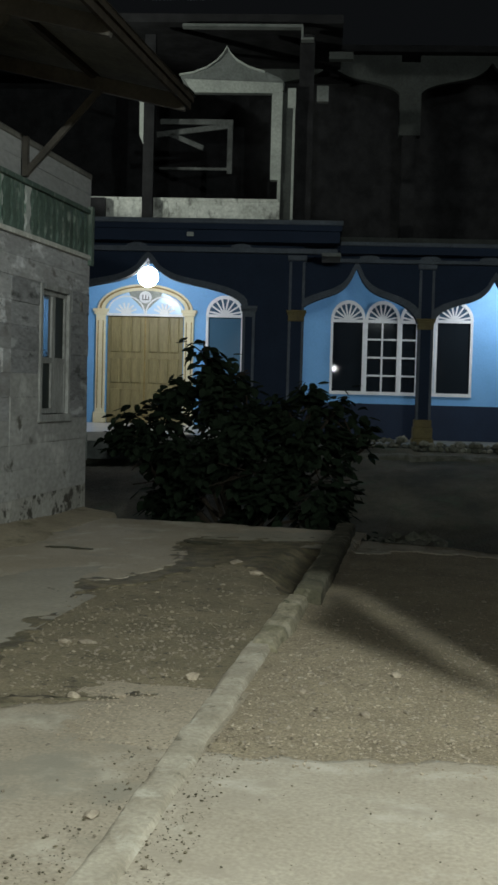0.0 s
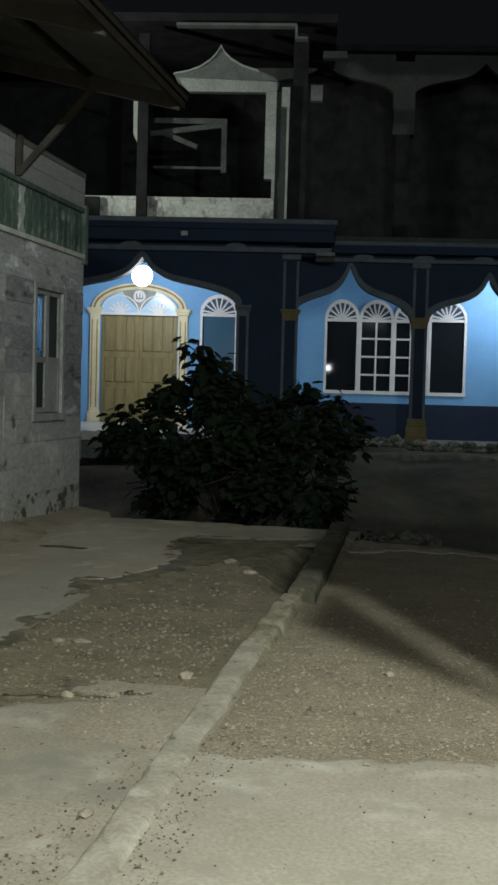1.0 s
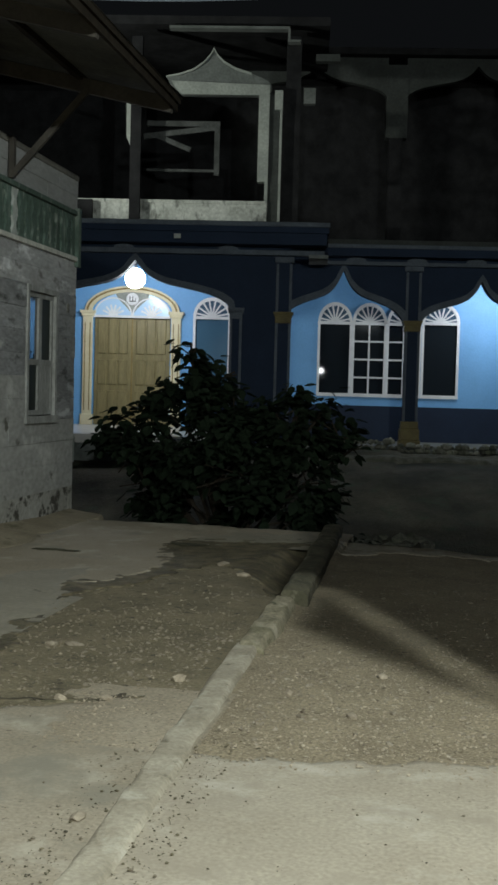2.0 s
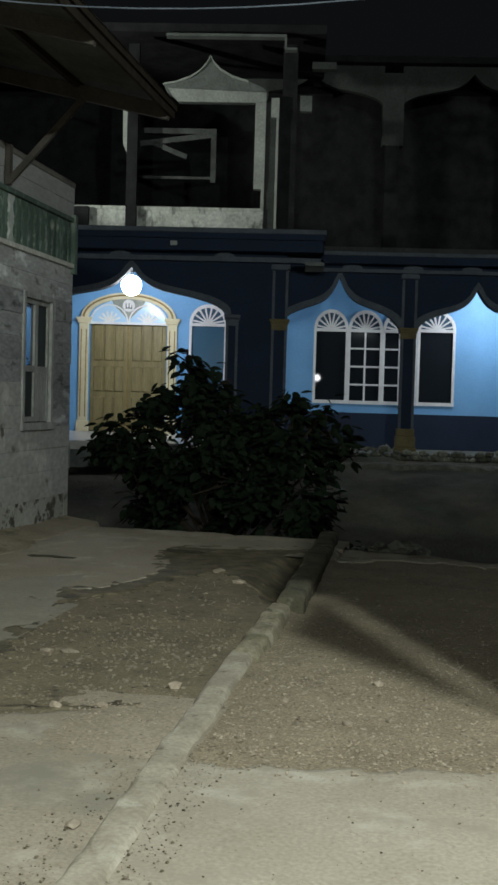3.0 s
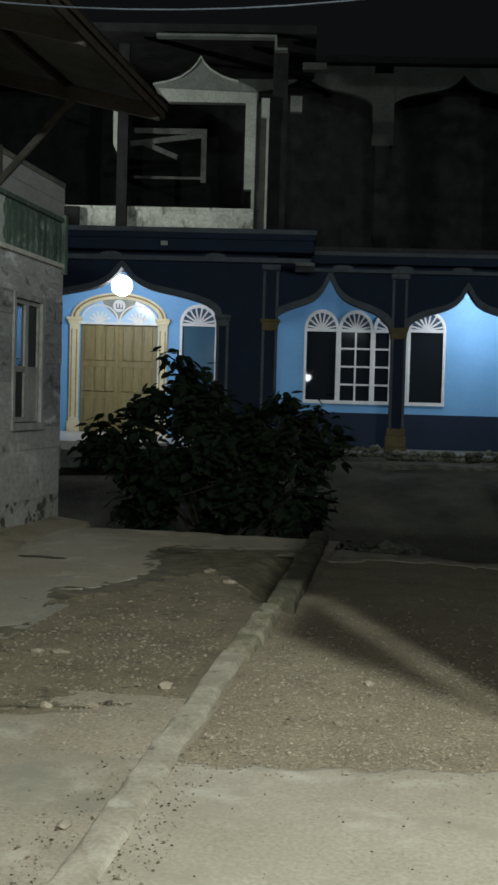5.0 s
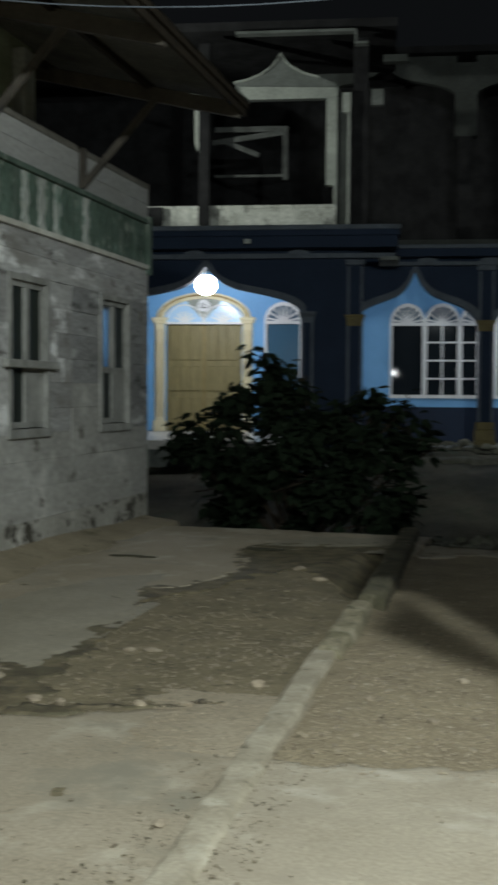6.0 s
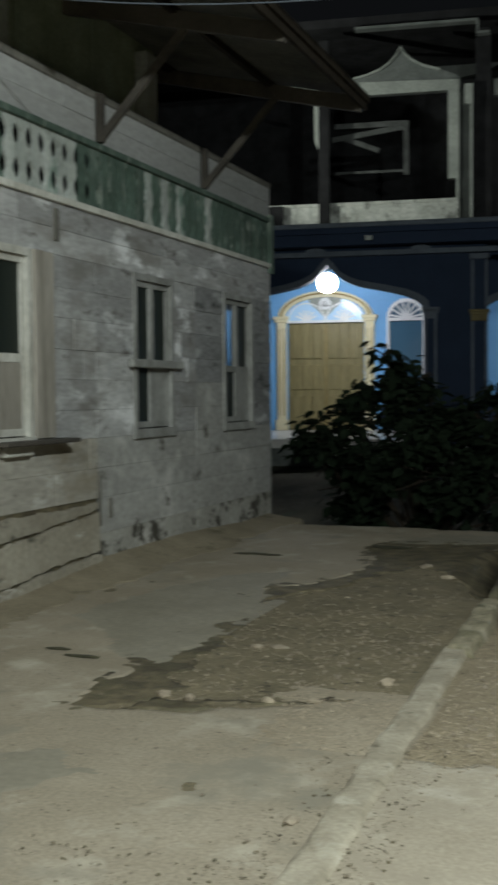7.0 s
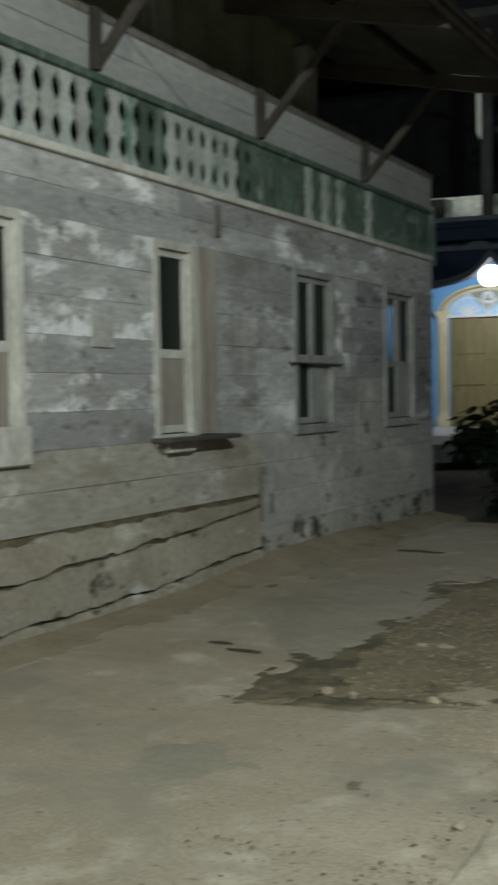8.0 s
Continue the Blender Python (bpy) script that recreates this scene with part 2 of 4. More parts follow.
# Cement grey darkened for faces that catch little light.
SHADE_GREY = material("shade_dark_cement", (0.058, 0.063, 0.059), 0.9, dark=(0.04, 0.044, 0.04), scale=2, grain=24, bump=0.3, spec=0.2)
# Green set below that of real leaves, to carry the shade on the shrub.
LEAF = material("shade_dark_leaf", (0.013, 0.021, 0.011), 0.8, dark=(0.008, 0.013, 0.007), scale=6, grain=40, bump=0.1, spec=0.08)
MOSS = material("dry_moss", (0.075, 0.07, 0.035), 0.95, dark=(0.035, 0.033, 0.018), scale=20, grain=90, bump=1.0)
HUMP = material("mossy_worn_kerb", (0.33, 0.285, 0.195), 0.95, dark=(0.17, 0.155, 0.09), scale=5, grain=40, bump=0.8, flake=((0.41, 0.37, 0.28), 6, 0.54, 0.70, (1, 1, 1)), speck=((0.08, 0.08, 0.045), 9, 0.60, 0.68, (1, 1, 1)))
OLD_TIMBER = material("old_grey_timber", (0.10, 0.105, 0.10), 0.9, scale=4, grain=30, bump=0.3, spec=0.1)
BARK = material("brown_bark", (0.035, 0.028, 0.02), 0.9, scale=8, grain=50, bump=0.6, spec=0.1)
METAL = material("dark_metal", (0.10, 0.10, 0.10), 0.45, metal=0.8, scale=8, bump=0.05)
GLOBE_NEAR = material("brighter_lit_globe", (0.9, 0.9, 0.9), 0.4, scale=4, bump=0, emit=(0.90, 0.95, 1.0, GLOBE_STRENGTH * 1.3))
GLOBE = material("lit_globe", (0.9, 0.9, 0.9), 0.4, scale=4, bump=0, emit=(0.88, 0.95, 1.0, GLOBE_STRENGTH))


def glass_material(name, tint, rough=0.03, ior=1.5):
    m = bpy.data.materials.new(name)
    m.use_nodes = True
    b = m.node_tree.nodes["Principled BSDF"]
    b.inputs["Base Color"].default_value = (*tint, 1)
    b.inputs["Roughness"].default_value, b.inputs["IOR"].default_value = rough, ior
    return m


DARK_GLASS = glass_material("dark_window_glass", (0.012, 0.016, 0.020))
SHINY_GLASS = glass_material("clear_old_glass", (0.02, 0.025, 0.03), 0.04, 2.2)
DIRTY_GLASS = glass_material("dirty_green_glass", (0.012, 0.018, 0.013), 0.55)
BLUE_PANE = glass_material("blue_tinted_glass", (0.055, 0.125, 0.19), 0.15)
FAN_GLASS = glass_material("dim_blue_fan_glass", (0.06, 0.11, 0.17), 0.75, 1.2)
BLUE_GLASS = glass_material("frosted_blue_glass", (0.45, 0.66, 0.85), 0.25)


# ---- mesh helpers ----
def link(name, bm, mat, parent=None, label="", smooth=False):
    me = bpy.data.meshes.new(name)
    bmesh.ops.recalc_face_normals(bm, faces=bm.faces)
    bm.to_mesh(me)
    bm.free()
    me.materials.append(mat)
    if smooth:
        for p in me.polygons:
            p.use_smooth = True
    ob = new(name, me)
    if parent is not None:
        ob.parent = parent
    if label:
        ob["label"] = label
    return ob


def part(name, bm, mat, parent, label="", smooth=False):
    return link(name, bm, mat, parent, label, smooth)


def share(name, me, parent, m):
    ob = new(name, me)
    ob.parent = parent
    ob.matrix_basis = m
    return ob


def box(bm, x0, x1, y0, y1, z0, z1, bevel=0.0):
    b = bmesh.new()
    bmesh.ops.create_cube(b, size=1)
    for v in b.verts:
        v.co = Vector((x0 + (v.co.x + 0.5) * (x1 - x0), y0 + (v.co.y + 0.5) * (y1 - y0), z0 + (v.co.z + 0.5) * (z1 - z0)))
    if bevel:
        bmesh.ops.bevel(b, geom=b.edges[:], offset=bevel, segments=1, affect="EDGES")
    me = bpy.data.meshes.new("tmp")
    b.to_mesh(me)
    b.free()
    bm.from_mesh(me)
    bpy.data.meshes.remove(me)
    return bm


def boxes(*items, bevel=0.0):
    bm = bmesh.new()
    for i in items:
        box(bm, *i, bevel=bevel)
    return bm


def beam(bm, a, b, w, h):
    """A squared timber from a to b."""
    a, b = Vector(a), Vector(b)
    d = (b - a).normalized()
    side = d.cross(Vector((0, 0, 1)))
    side = side.normalized() if side.length > 1e-4 else Vector((1, 0, 0))
    up = side.cross(d)
    ring = [side * sx * w / 2 + up * sz * h / 2 for sx, sz in ((-1, -1), (1, -1), (1, 1), (-1, 1))]
    va, vb = [bm.verts.new(a + r) for r in ring], [bm.verts.new(b + r) for r in ring]
    bm.faces.new(va[::-1]), bm.faces.new(vb)
    for i in range(4):
        bm.faces.new((va[i], va[(i + 1) % 4], vb[(i + 1) % 4], vb[i]))
    return bm


def plate(bm, outline, y0, y1):
    """An outline in x and z, given depth from y0 to y1."""
    f, k = [bm.verts.new((x, y0, z)) for x, z in outline], [bm.verts.new((x, y1, z)) for x, z in outline]
    bm.faces.new(f), bm.faces.new(k[::-1])
    n = len(f)
    for i in range(n):
        bm.faces.new((f[i], k[i], k[(i + 1) % n], f[(i + 1) % n]))
    return bm


def ribbon(bm, path, inner, y0, y1):
    """A band between two open lines in x and z with equal numbers of points, with depth."""
    rows = [[bm.verts.new((x, y, z)) for x, z in line] for line in (path, inner) for y in (y0, y1)]
    a, b, c, d = rows
    for i in range(len(a) - 1):
        for p, q in ((a, b), (b, d), (d, c), (c, a)):
            bm.faces.new((p[i], p[i + 1], q[i + 1], q[i]))
    for i in (0, -1):
        bm.faces.new((a[i], b[i], d[i], c[i]))
    return bm


def thing(name, where=(0, 0, 0), label="", category="", group="", kind="", m=None):
    ob = new(name)
    ob.matrix_basis = m if m is not None else Matrix.Translation(where)
    return tagged(ob, label, category, group, kind)


def wavy(v, amount, size, seed=0.0):
    return amount * noise.noise(Vector((v.x * size + seed, v.y * size - seed, v.z * size)))


# ---- ground ----
def ramp_between(v, a, b):
    t = min(1, max(0, (v - a) / (b - a)))
    return t * t * (3 - 2 * t)


def terrain(x, y):
    """Height of the bare ground: gravelly soil by the slabs, a drop into the planted garden, and a rise to the house."""
    z = (-0.008 if x < -1.0 else -0.012) + 0.008 * noise.noise(Vector((x * 0.9, y * 0.9, 0))) + 0.006 * noise.noise(Vector((x * 5, y * 5, 3)))
    if x > -1.0:
        z -= 0.006 * min(max(0, y - 5.0), 6.0)
        # a low ridge of soil crossing the lane
        d = (y - (8.05 - (x + 0.83) * 2.48)) / 2.67
        z += 0.014 * math.exp(-(d / 0.14) ** 2) * ramp_between(x, -1.0, -0.7)
    # a hollow beside the raised kerb
    z -= 0.13 * ramp_between(x, -1.55, -1.22) * ramp_between(y, 7.5, 8.4) * (1 - ramp_between(y, 9.6, 10.35)) * (1 - ramp_between(x, -1.1, -1.0))
    z -= 0.02 * max(0, min(y, 22.0) - 11.0)
    edge = 11.05 if x < -1.15 else 11.05 - 0.5 * ramp_between(x, -1.1, 0.6)
    edge += 0.12 * noise.noise(Vector((x * 1.7, 0, 9)))
    z -= 0.55 * ramp_between(y, edge, edge + 0.7)
    z += (0.55 + 0.42) * ramp_between(y, 13.5, 19.0)
    z += 0.05 * noise.noise(Vector((x * 1.3, y * 1.3, 7))) * ramp_between(y, 11, 13)
    z += 0.17 * ramp_between(y, 19.2, 20.6)
    # a heap of earth and rubble behind the end of the kerb
    z += 0.46 * math.exp(-((x + 0.55) / 0.62) ** 2 - ((y - 12.7) / 0.55) ** 2)
    return z


def grid_sheet(name, x_lines, y_lines, height, mat, second=None, past=1e9, damp=None):
    bm = bmesh.new()
    rows = [[bm.verts.new((x, y, height(x, y))) for x in x_lines] for y in y_lines]
    for r in range(len(rows) - 1):
        for c in range(len(rows[0]) - 1):
            bm.faces.new((rows[r][c], rows[r][c + 1], rows[r + 1][c + 1], rows[r + 1][c]))
    ob = link(name, bm, mat, smooth=True)
    if second:
        ob.data.materials.append(second)
        for p in ob.data.polygons:
            p.material_index = 1 if p.center.y > past + 0.25 * noise.noise(p.center * 1.3) else 0
    if damp:
        ob.data.materials.append(damp)
        for p in ob.data.polygons:
            if p.center.x < -1.05 and p.material_index == 0:
                p.material_index = 2
    return ob


def lines(*spans):
    out = []
    for a, b, step in spans:
        n = max(1, round((b - a) / step))
        out += [a + (b - a) * i / n for i in range(n)]
    return out + [spans[-1][1]]


GX = lines((-400, -40, 60), (-40, -8, 4), (-8, -3, 0.5), (-3, 1.6, 0.05), (1.6, 8, 0.4), (8, 40, 4), (40, 400, 60))
GY = lines((-400, -40, 60), (-40, -2, 4), (-2, 3.6, 0.4), (3.6, 12.4, 0.05), (12.4, 22, 0.3), (22, 40, 3), (40, 400, 60))
ground = tagged(grid_sheet("ground", GX, GY, terrain, SOIL, EARTH, 10.9, DAMP_SOIL), "gravelly brown soil yard sloping to a dark garden", "ground", kind="structure")


# ---- concrete ground ----
def inside(x, y, poly):
    hit = False
    for (x0, y0), (x1, y1) in zip(poly, poly[1:] + poly[:1]):
        if (y0 > y) != (y1 > y) and x < x0 + (y - y0) / (y1 - y0) * (x1 - x0):
            hit = not hit
    return hit


def slab_top(x, y):
    return 0.006 * noise.noise(Vector((x * 2.1, y * 2.1, 5))) + 0.004 * noise.noise(Vector((x * 9, y * 9, 6)))


def slab(name, x0, x1, y0, y1, poly, hole, mat, label):
    """A cast slab: a fine sheet whose rim and broken hole fall below the soil."""
    def height(x, y):
        wx = x + 0.05 * noise.noise(Vector((x * 7, y * 7, 1))) + 0.05 * noise.noise(Vector((x * 2.5, y * 2.5, 8)))
        wy = y + 0.05 * noise.noise(Vector((x * 7, y * 7, 4))) + 0.05 * noise.noise(Vector((x * 2.5, y * 2.5, 2)))
        if not inside(wx, wy, poly) or (hole and inside(wx, wy, hole)):
            return -0.036 if y < 6.9 else -0.5
        return slab_top(x, y)
    xs = lines((x0, x1, 0.028))
    near = [y0, 0.0] if y0 < 0 else [y0]
    ob = grid_sheet(name, xs, near + lines((1.2, y1, 0.028)), height, mat)
    return tagged(ob, label, "paving", kind="structure")


slab("concrete_slab", -0.96, 2.2, -8, 4.7, [(-5, -9), (6, -9), (6, 4.75), (1.0, 4.5), (0.2, 4.40), (-0.2, 4.28), (-0.55, 4.22), (-5, 4.08)], None, CONCRETE,
     "pale worn concrete slab with a ragged broken edge")
PATCH = [(-0.9, 5.0), (-1.37, 4.82), (-1.68, 4.68), (-1.95, 4.55), (-2.14, 4.51), (-2.34, 4.47), (-2.52, 4.46), (-2.58, 4.9), (-2.49, 5.02), (-2.60, 5.5), (-2.54, 6.0),
         (-2.74, 6.4), (-2.80, 6.9), (-2.72, 7.4), (-2.58, 7.7), (-2.42, 7.9), (-2.29, 8.31), (-2.27, 9.1), (-2.46, 9.74), (-2.40, 10.2), (-1.68, 10.47), (-0.9, 10.6)]
slab("concrete_apron", -4.4, -0.96, -8, 11.95, [(-9, -9), (0, -9), (0, 11.25), (-1.3, 11.3), (-2.58, 11.45), (-3.9, 11.5), (-4.15, 11.9), (-9, 11.9)], PATCH, APRON,
     "worn concrete apron along the old house, broken away in a muddy patch")

# kerb: a flat strip, a rough mossy hump, then a raised rim
def rough_bar(name, x0, x1, y0, y1, z0, z1, mat, label, amount=0.02, seed=0, wear=0.03, skew=0.0, climb=0.0):
    """A long worn bar with rounded, crumbled edges."""
    xs = [i / 10 for i in range(11)]
    ys = lines((y0, y1, 0.04))
    bm = bmesh.new()
    rows = []
    for y in ys:
        row = [bm.verts.new((x0 + skew * (y - y0), y, z0))]
        for s in xs:
            e = abs(s - 0.5) * 2
            x = x0 + (x1 - x0) * s + skew * (y - y0)
            v = Vector((x, y, 0))
            end = max(0, 1 - min(y - y0, y1 - y) / 0.10)
            z = z1 - wear * e ** 9 - wear * 0.8 * end ** 2 + wavy(v, amount, 2.6, seed) + wavy(v, amount * 0.55, 9, seed) + wavy(v, amount * 0.35, 24, seed) - climb * (1 - ramp_between(y, y0, y0 + 1.3))
            if e > 0.75:
                z -= max(0, wavy(v, amount * 2.2, 5, seed + 3))
            row.append(bm.verts.new((x + wavy(v, amount * 1.3, 2.2, seed + 4) + wavy(v, amount * 0.6, 9, seed + 6), y, z)))
        row.append(bm.verts.new((x1 + skew * (y - y0), y, z0)))
        rows.append(row)
    for r, s in zip(rows, rows[1:]):
        for i in range(len(r) - 1):
            bm.faces.new((r[i], r[i + 1], s[i + 1], s[i]))
    bm.faces.new(rows[0]), bm.faces.new(rows[-1][::-1])
    ob = link(name, bm, mat, smooth=True)
    for p in ob.data.polygons:
        p.use_smooth = abs(p.normal.x) < 0.75
    ob.data.set_sharp_from_angle(angle=radians(35))
    return tagged(ob, label, "kerb", kind="structure")


rough_bar("kerb_1", -1.005, -0.865, 1.0, 6.12, -0.15, 0.024, KERB, "low worn concrete kerb strip between the slabs", 0.008, 1, 0.022, -0.029)
rough_bar("kerb_2", -1.115, -0.955, 5.95, 7.38, -0.3, 0.068, HUMP, "rounded mossy hump of broken kerb", 0.026, 5, 0.05, -0.03, 0.02)
rough_bar("kerb_3", -1.105, -0.925, 7.42, 11.30, -0.6, 0.095, MOSSY, "raised mossy concrete kerb rim beside the muddy patch", 0.014, 2, 0.022, -0.037)


# dirt washed up against the old wall
def bank(x, y):
    w = 0.42 + 0.16 * noise.noise(Vector((0, y * 1.1, 3))) + 0.08 * noise.noise(Vector((0, y * 4, 6)))
    d = (x - WALL_X) / w
    rise = 0.025 + 0.085 * ramp_between(y, 6.4, 8.0) - 0.06 * ramp_between(y, 9.4, 11.2)
    return rise * (1 - d) ** 1.4 + 0.007 * noise.noise(Vector((x * 9, y * 9, 2))) if d < 1 else -0.1


tagged(grid_sheet("dirt_bank", lines((WALL_X - 0.02, WALL_X + 0.66, 0.03)), lines((2.5, 11.95, 0.05)), bank, DUST), "brown dirt washed up along the wall foot", "dirt", kind="structure")

# wet mud along the broken rim of the apron
def mud_sheet(name, poly, label, mat=MUD, category="mud", on_slab=False):
    xs, ys = [p[0] for p in poly], [p[1] for p in poly]
    def height(x, y):
        wx = x + 0.10 * noise.noise(Vector((x * 5, y * 5, 1))) + 0.05 * noise.noise(Vector((x * 14, y * 14, 2)))
        wy = y + 0.14 * noise.noise(Vector((x * 5, y * 5, 4))) + 0.06 * noise.noise(Vector((x * 14, y * 14, 7)))
        if on_slab:
            return slab_top(x, y) + (0.003 if inside(wx, wy, poly) else -0.006)
        return terrain(x, y) + 0.008 + 0.006 * noise.noise(Vector((x * 14, y * 14, 0))) if inside(wx, wy, poly) else -0.2
    return tagged(grid_sheet(name, lines((min(xs) - 0.1, max(xs) + 0.1, 0.03)), lines((min(ys) - 0.1, max(ys) + 0.1, 0.03)), height, mat), label, category, kind="structure")


mud_sheet("mud_1", [(-2.6, 4.42), (-2.32, 4.5), (-2.15, 4.72), (-2.25, 5.2), (-2.3, 5.9), (-2.45, 6.5), (-2.52, 7.2), (-2.80, 7.3), (-2.86, 7.0), (-2.80, 6.4), (-2.64, 5.6), (-2.66, 4.9)], "dark wet mud along the broken concrete rim")
# Damp soil whose dark colour also holds the shadow at rim and kerb.
mud_sheet("mud_and_shade", [(-2.72, 7.2), (-2.52, 7.2), (-2.38, 7.5), (-2.14, 7.9), (-2.05, 8.4), (-1.85, 8.9), (-1.4, 8.4), (-1.2, 7.8), (-1.2, 10.75), (-1.7, 10.6), (-2.48, 10.35), (-2.56, 9.7), (-2.36, 9.1), (-2.38, 8.3), (-2.55, 7.9), (-2.80, 7.6)], "damp soil, darkened for shade too, beside the raised kerb")
mud_sheet("dusty_patch", [(-1.05, 4.15), (-1.45, 4.2), (-1.62, 4.4), (-1.58, 4.6), (-1.42, 4.85), (-1.05, 5.0)], "brown dust spread over the concrete beside the kerb", LOOSE_DUST, "dust", True)
mud_sheet("mud_3", [(-2.3, 4.50), (-1.95, 4.58), (-1.68, 4.70), (-1.37, 4.85), (-1.3, 5.0), (-1.6, 4.83), (-1.9, 4.73), (-2.2, 4.72)], "dark mud under the near broken edge")
mud_sheet("damp_patch", [(-3.55, 6.3), (-3.1, 5.9), (-2.85, 5.45), (-2.5, 5.3), (-2.5, 6.9), (-2.65, 7.6), (-2.75, 8.3), (-3.15, 8.1), (-3.4, 7.3)], "smooth grey damp concrete beside the broken patch", DAMP_CONCRETE, "damp", True)
mud_sheet("damp_end", [(-2.42, 10.1), (-1.9, 10.3), (-1.1, 10.45), (-1.1, 11.0), (-1.5, 11.15), (-1.9, 10.75), (-2.3, 10.6)], "damp dark concrete at the end of the apron", DAMP_CONCRETE, "damp", True)
mud_sheet("stain", [(-2.5, 3.75), (-2.25, 3.88), (-2.02, 3.72), (-2.1, 3.4), (-2.3, 3.35), (-2.45, 3.5)], "grey dirt stain on the worn concrete", DAMP_CONCRETE, "stain", True)
mud_sheet("lane_rim", [(-1.02, 10.0), (-0.88, 10.02), (-0.5, 10.35), (0.3, 10.18), (1.0, 10.1), (1.0, 10.3), (0.3, 10.42), (-0.5, 10.75), (-1.05, 10.95)], "thin pale cement rim along the far edge of the lane", KERB, "cement")

# ---- old house ----
old_house_wall = thing("wall_west", (WALL_X, 0, 0), "weathered grey board wall of an old house", "wall", kind="structure")
WINDOWS = [(2.9, 3.65), (4.45, 5.08), (6.42, 6.93), (8.54, 9.34), (10.57, 11.42)]
SILL, HEAD = 1.05, 2.40
Y0 = -8.0
core = bmesh.new()
edges = [Y0] + [v for w in WINDOWS for v in w] + [WALL_END - 0.02]
for a, b in zip(edges[::2], edges[1::2]):
    box(core, -0.20, -0.03, a, b, SILL, HEAD)
box(core, -0.20, -0.03, Y0, WALL_END - 0.02, -0.3, SILL)
box(core, -0.20, -0.03, Y0, WALL_END - 0.02, HEAD, 2.78)
box(core, -0.20, -0.03, Y0, WALL_END - 0.02, 3.30, 3.66)
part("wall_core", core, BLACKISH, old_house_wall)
# the end wall towards the garden, and a near-black lining for the unlit inside
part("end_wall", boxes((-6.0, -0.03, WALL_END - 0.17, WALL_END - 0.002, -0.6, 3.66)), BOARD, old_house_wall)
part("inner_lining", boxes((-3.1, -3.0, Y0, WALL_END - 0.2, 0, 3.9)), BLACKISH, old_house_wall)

rnd = random.Random(4)
COURSES = [-0.3, 0.30, 0.58, 0.815, 1.05, 1.27, 1.50, 1.72, 1.95, 2.17, 2.40, 2.59, 2.775, 3.325, 3.495, 3.66]
for lo, hi in zip(COURSES, COURSES[1:]):
    if lo == 2.775:
        continue
    y = 7.9 if lo < 0.5 else -2.0 + rnd.uniform(-0.9, 0)
    while y < WALL_END:
        y2 = min(WALL_END, y + rnd.choice((1.2, 1.6, 2.0, 2.4)))
        spans = [(y, y2)]
        if SILL <= lo < HEAD:
            for a, c in WINDOWS:
                spans = [piece for s, e in spans for piece in ([(s, e)] if c <= s or a >= e else [(s, a), (c, e)]) if piece[1] - piece[0] > 0.02]
        for joint in (7.89, 9.87):
            if lo < HEAD:
                spans = [piece for v, e in spans for piece in ([(v, joint), (joint, e)] if v < joint - 0.02 and e > joint + 0.02 else [(v, e)])]
        for v, e in spans:
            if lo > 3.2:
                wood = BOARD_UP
            elif lo < 0.29:
                wood = BOARD_BASE
            elif v > 9.8 and lo < 2.3 and (lo > 1.4 or v > 11.2 and lo > 1.0):
                wood = BOARD_SHADOW
            elif lo < 1.0 or v > 9.8 and lo < 1.4:
                wood = BOARD_FAR if v > 7.8 else BOARD_LOW
            elif e < 6.5 and 1.2 < lo < 2.3 and rnd.random() < 0.7 or 9.3 < v < 9.5 and 1.4 < lo < 2.1:
                wood = BOARD_PAINTED
            else:
                wood = BOARD
            tilt = rnd.uniform(-0.005, 0.006)
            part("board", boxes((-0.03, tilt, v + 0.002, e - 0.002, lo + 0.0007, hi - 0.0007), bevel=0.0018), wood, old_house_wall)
        y = y2

# plinth courses with open ragged cracks that climb along the wall
def climb(y, z):
    return {2: 0.0, 1: 0.055 * max(-0.5, y - 5.6), 0: 0.05 * max(0, y - 6.2)}[2 if z > 0.45 else 1 if z > 0.2 else 0]


for lo, hi, out in ((0.360, 0.543, 0.012), (0.082, 0.332, 0.02), (-0.3, 0.058, 0.045)):
    y = -2.0
    while y < 7.86:
        y2 = min(7.87, y + rnd.uniform(1.4, 2.6))
        if 7.87 - y2 < 0.3:
            y2 = 7.87
        bm = boxes((-0.05, out, y + 0.004, y2 - 0.004, lo, hi))
        bmesh.ops.subdivide_edges(bm, edges=[e for e in bm.edges if abs(e.verts[0].co.y - e.verts[1].co.y) > 0.1], cuts=24, use_grid_fill=True)
        for v in bm.verts:
            if v.co.z > -0.2:
                v.co.z += climb(v.co.y, v.co.z) + wavy(v.co, 0.030, 3.5, hi) + wavy(v.co, 0.020, 12, lo) + wavy(v.co, 0.012, 27, lo)
            v.co.x += wavy(v.co, 0.012, 4, lo)
        part("plinth_block", bm, PLINTH, old_house_wall)
        y = y2

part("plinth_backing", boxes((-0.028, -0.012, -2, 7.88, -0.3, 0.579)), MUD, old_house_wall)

# fretwork vent band
part("band_rail", boxes((-0.08, 0.035, Y0, WALL_END + 0.02, 2.775, 2.825), bevel=0.006), FRAME, old_house_wall, "pale lower rail of the fretwork band")
part("band_rail", boxes((-0.08, 0.035, Y0, WALL_END + 0.02, 3.275, 3.325), bevel=0.006), GREEN, old_house_wall)
part("band_panel", boxes((-0.06, -0.03, 8.0, WALL_END - 0.02, 2.80, 3.30)), GREEN, old_house_wall, "green boarding behind the fretwork")
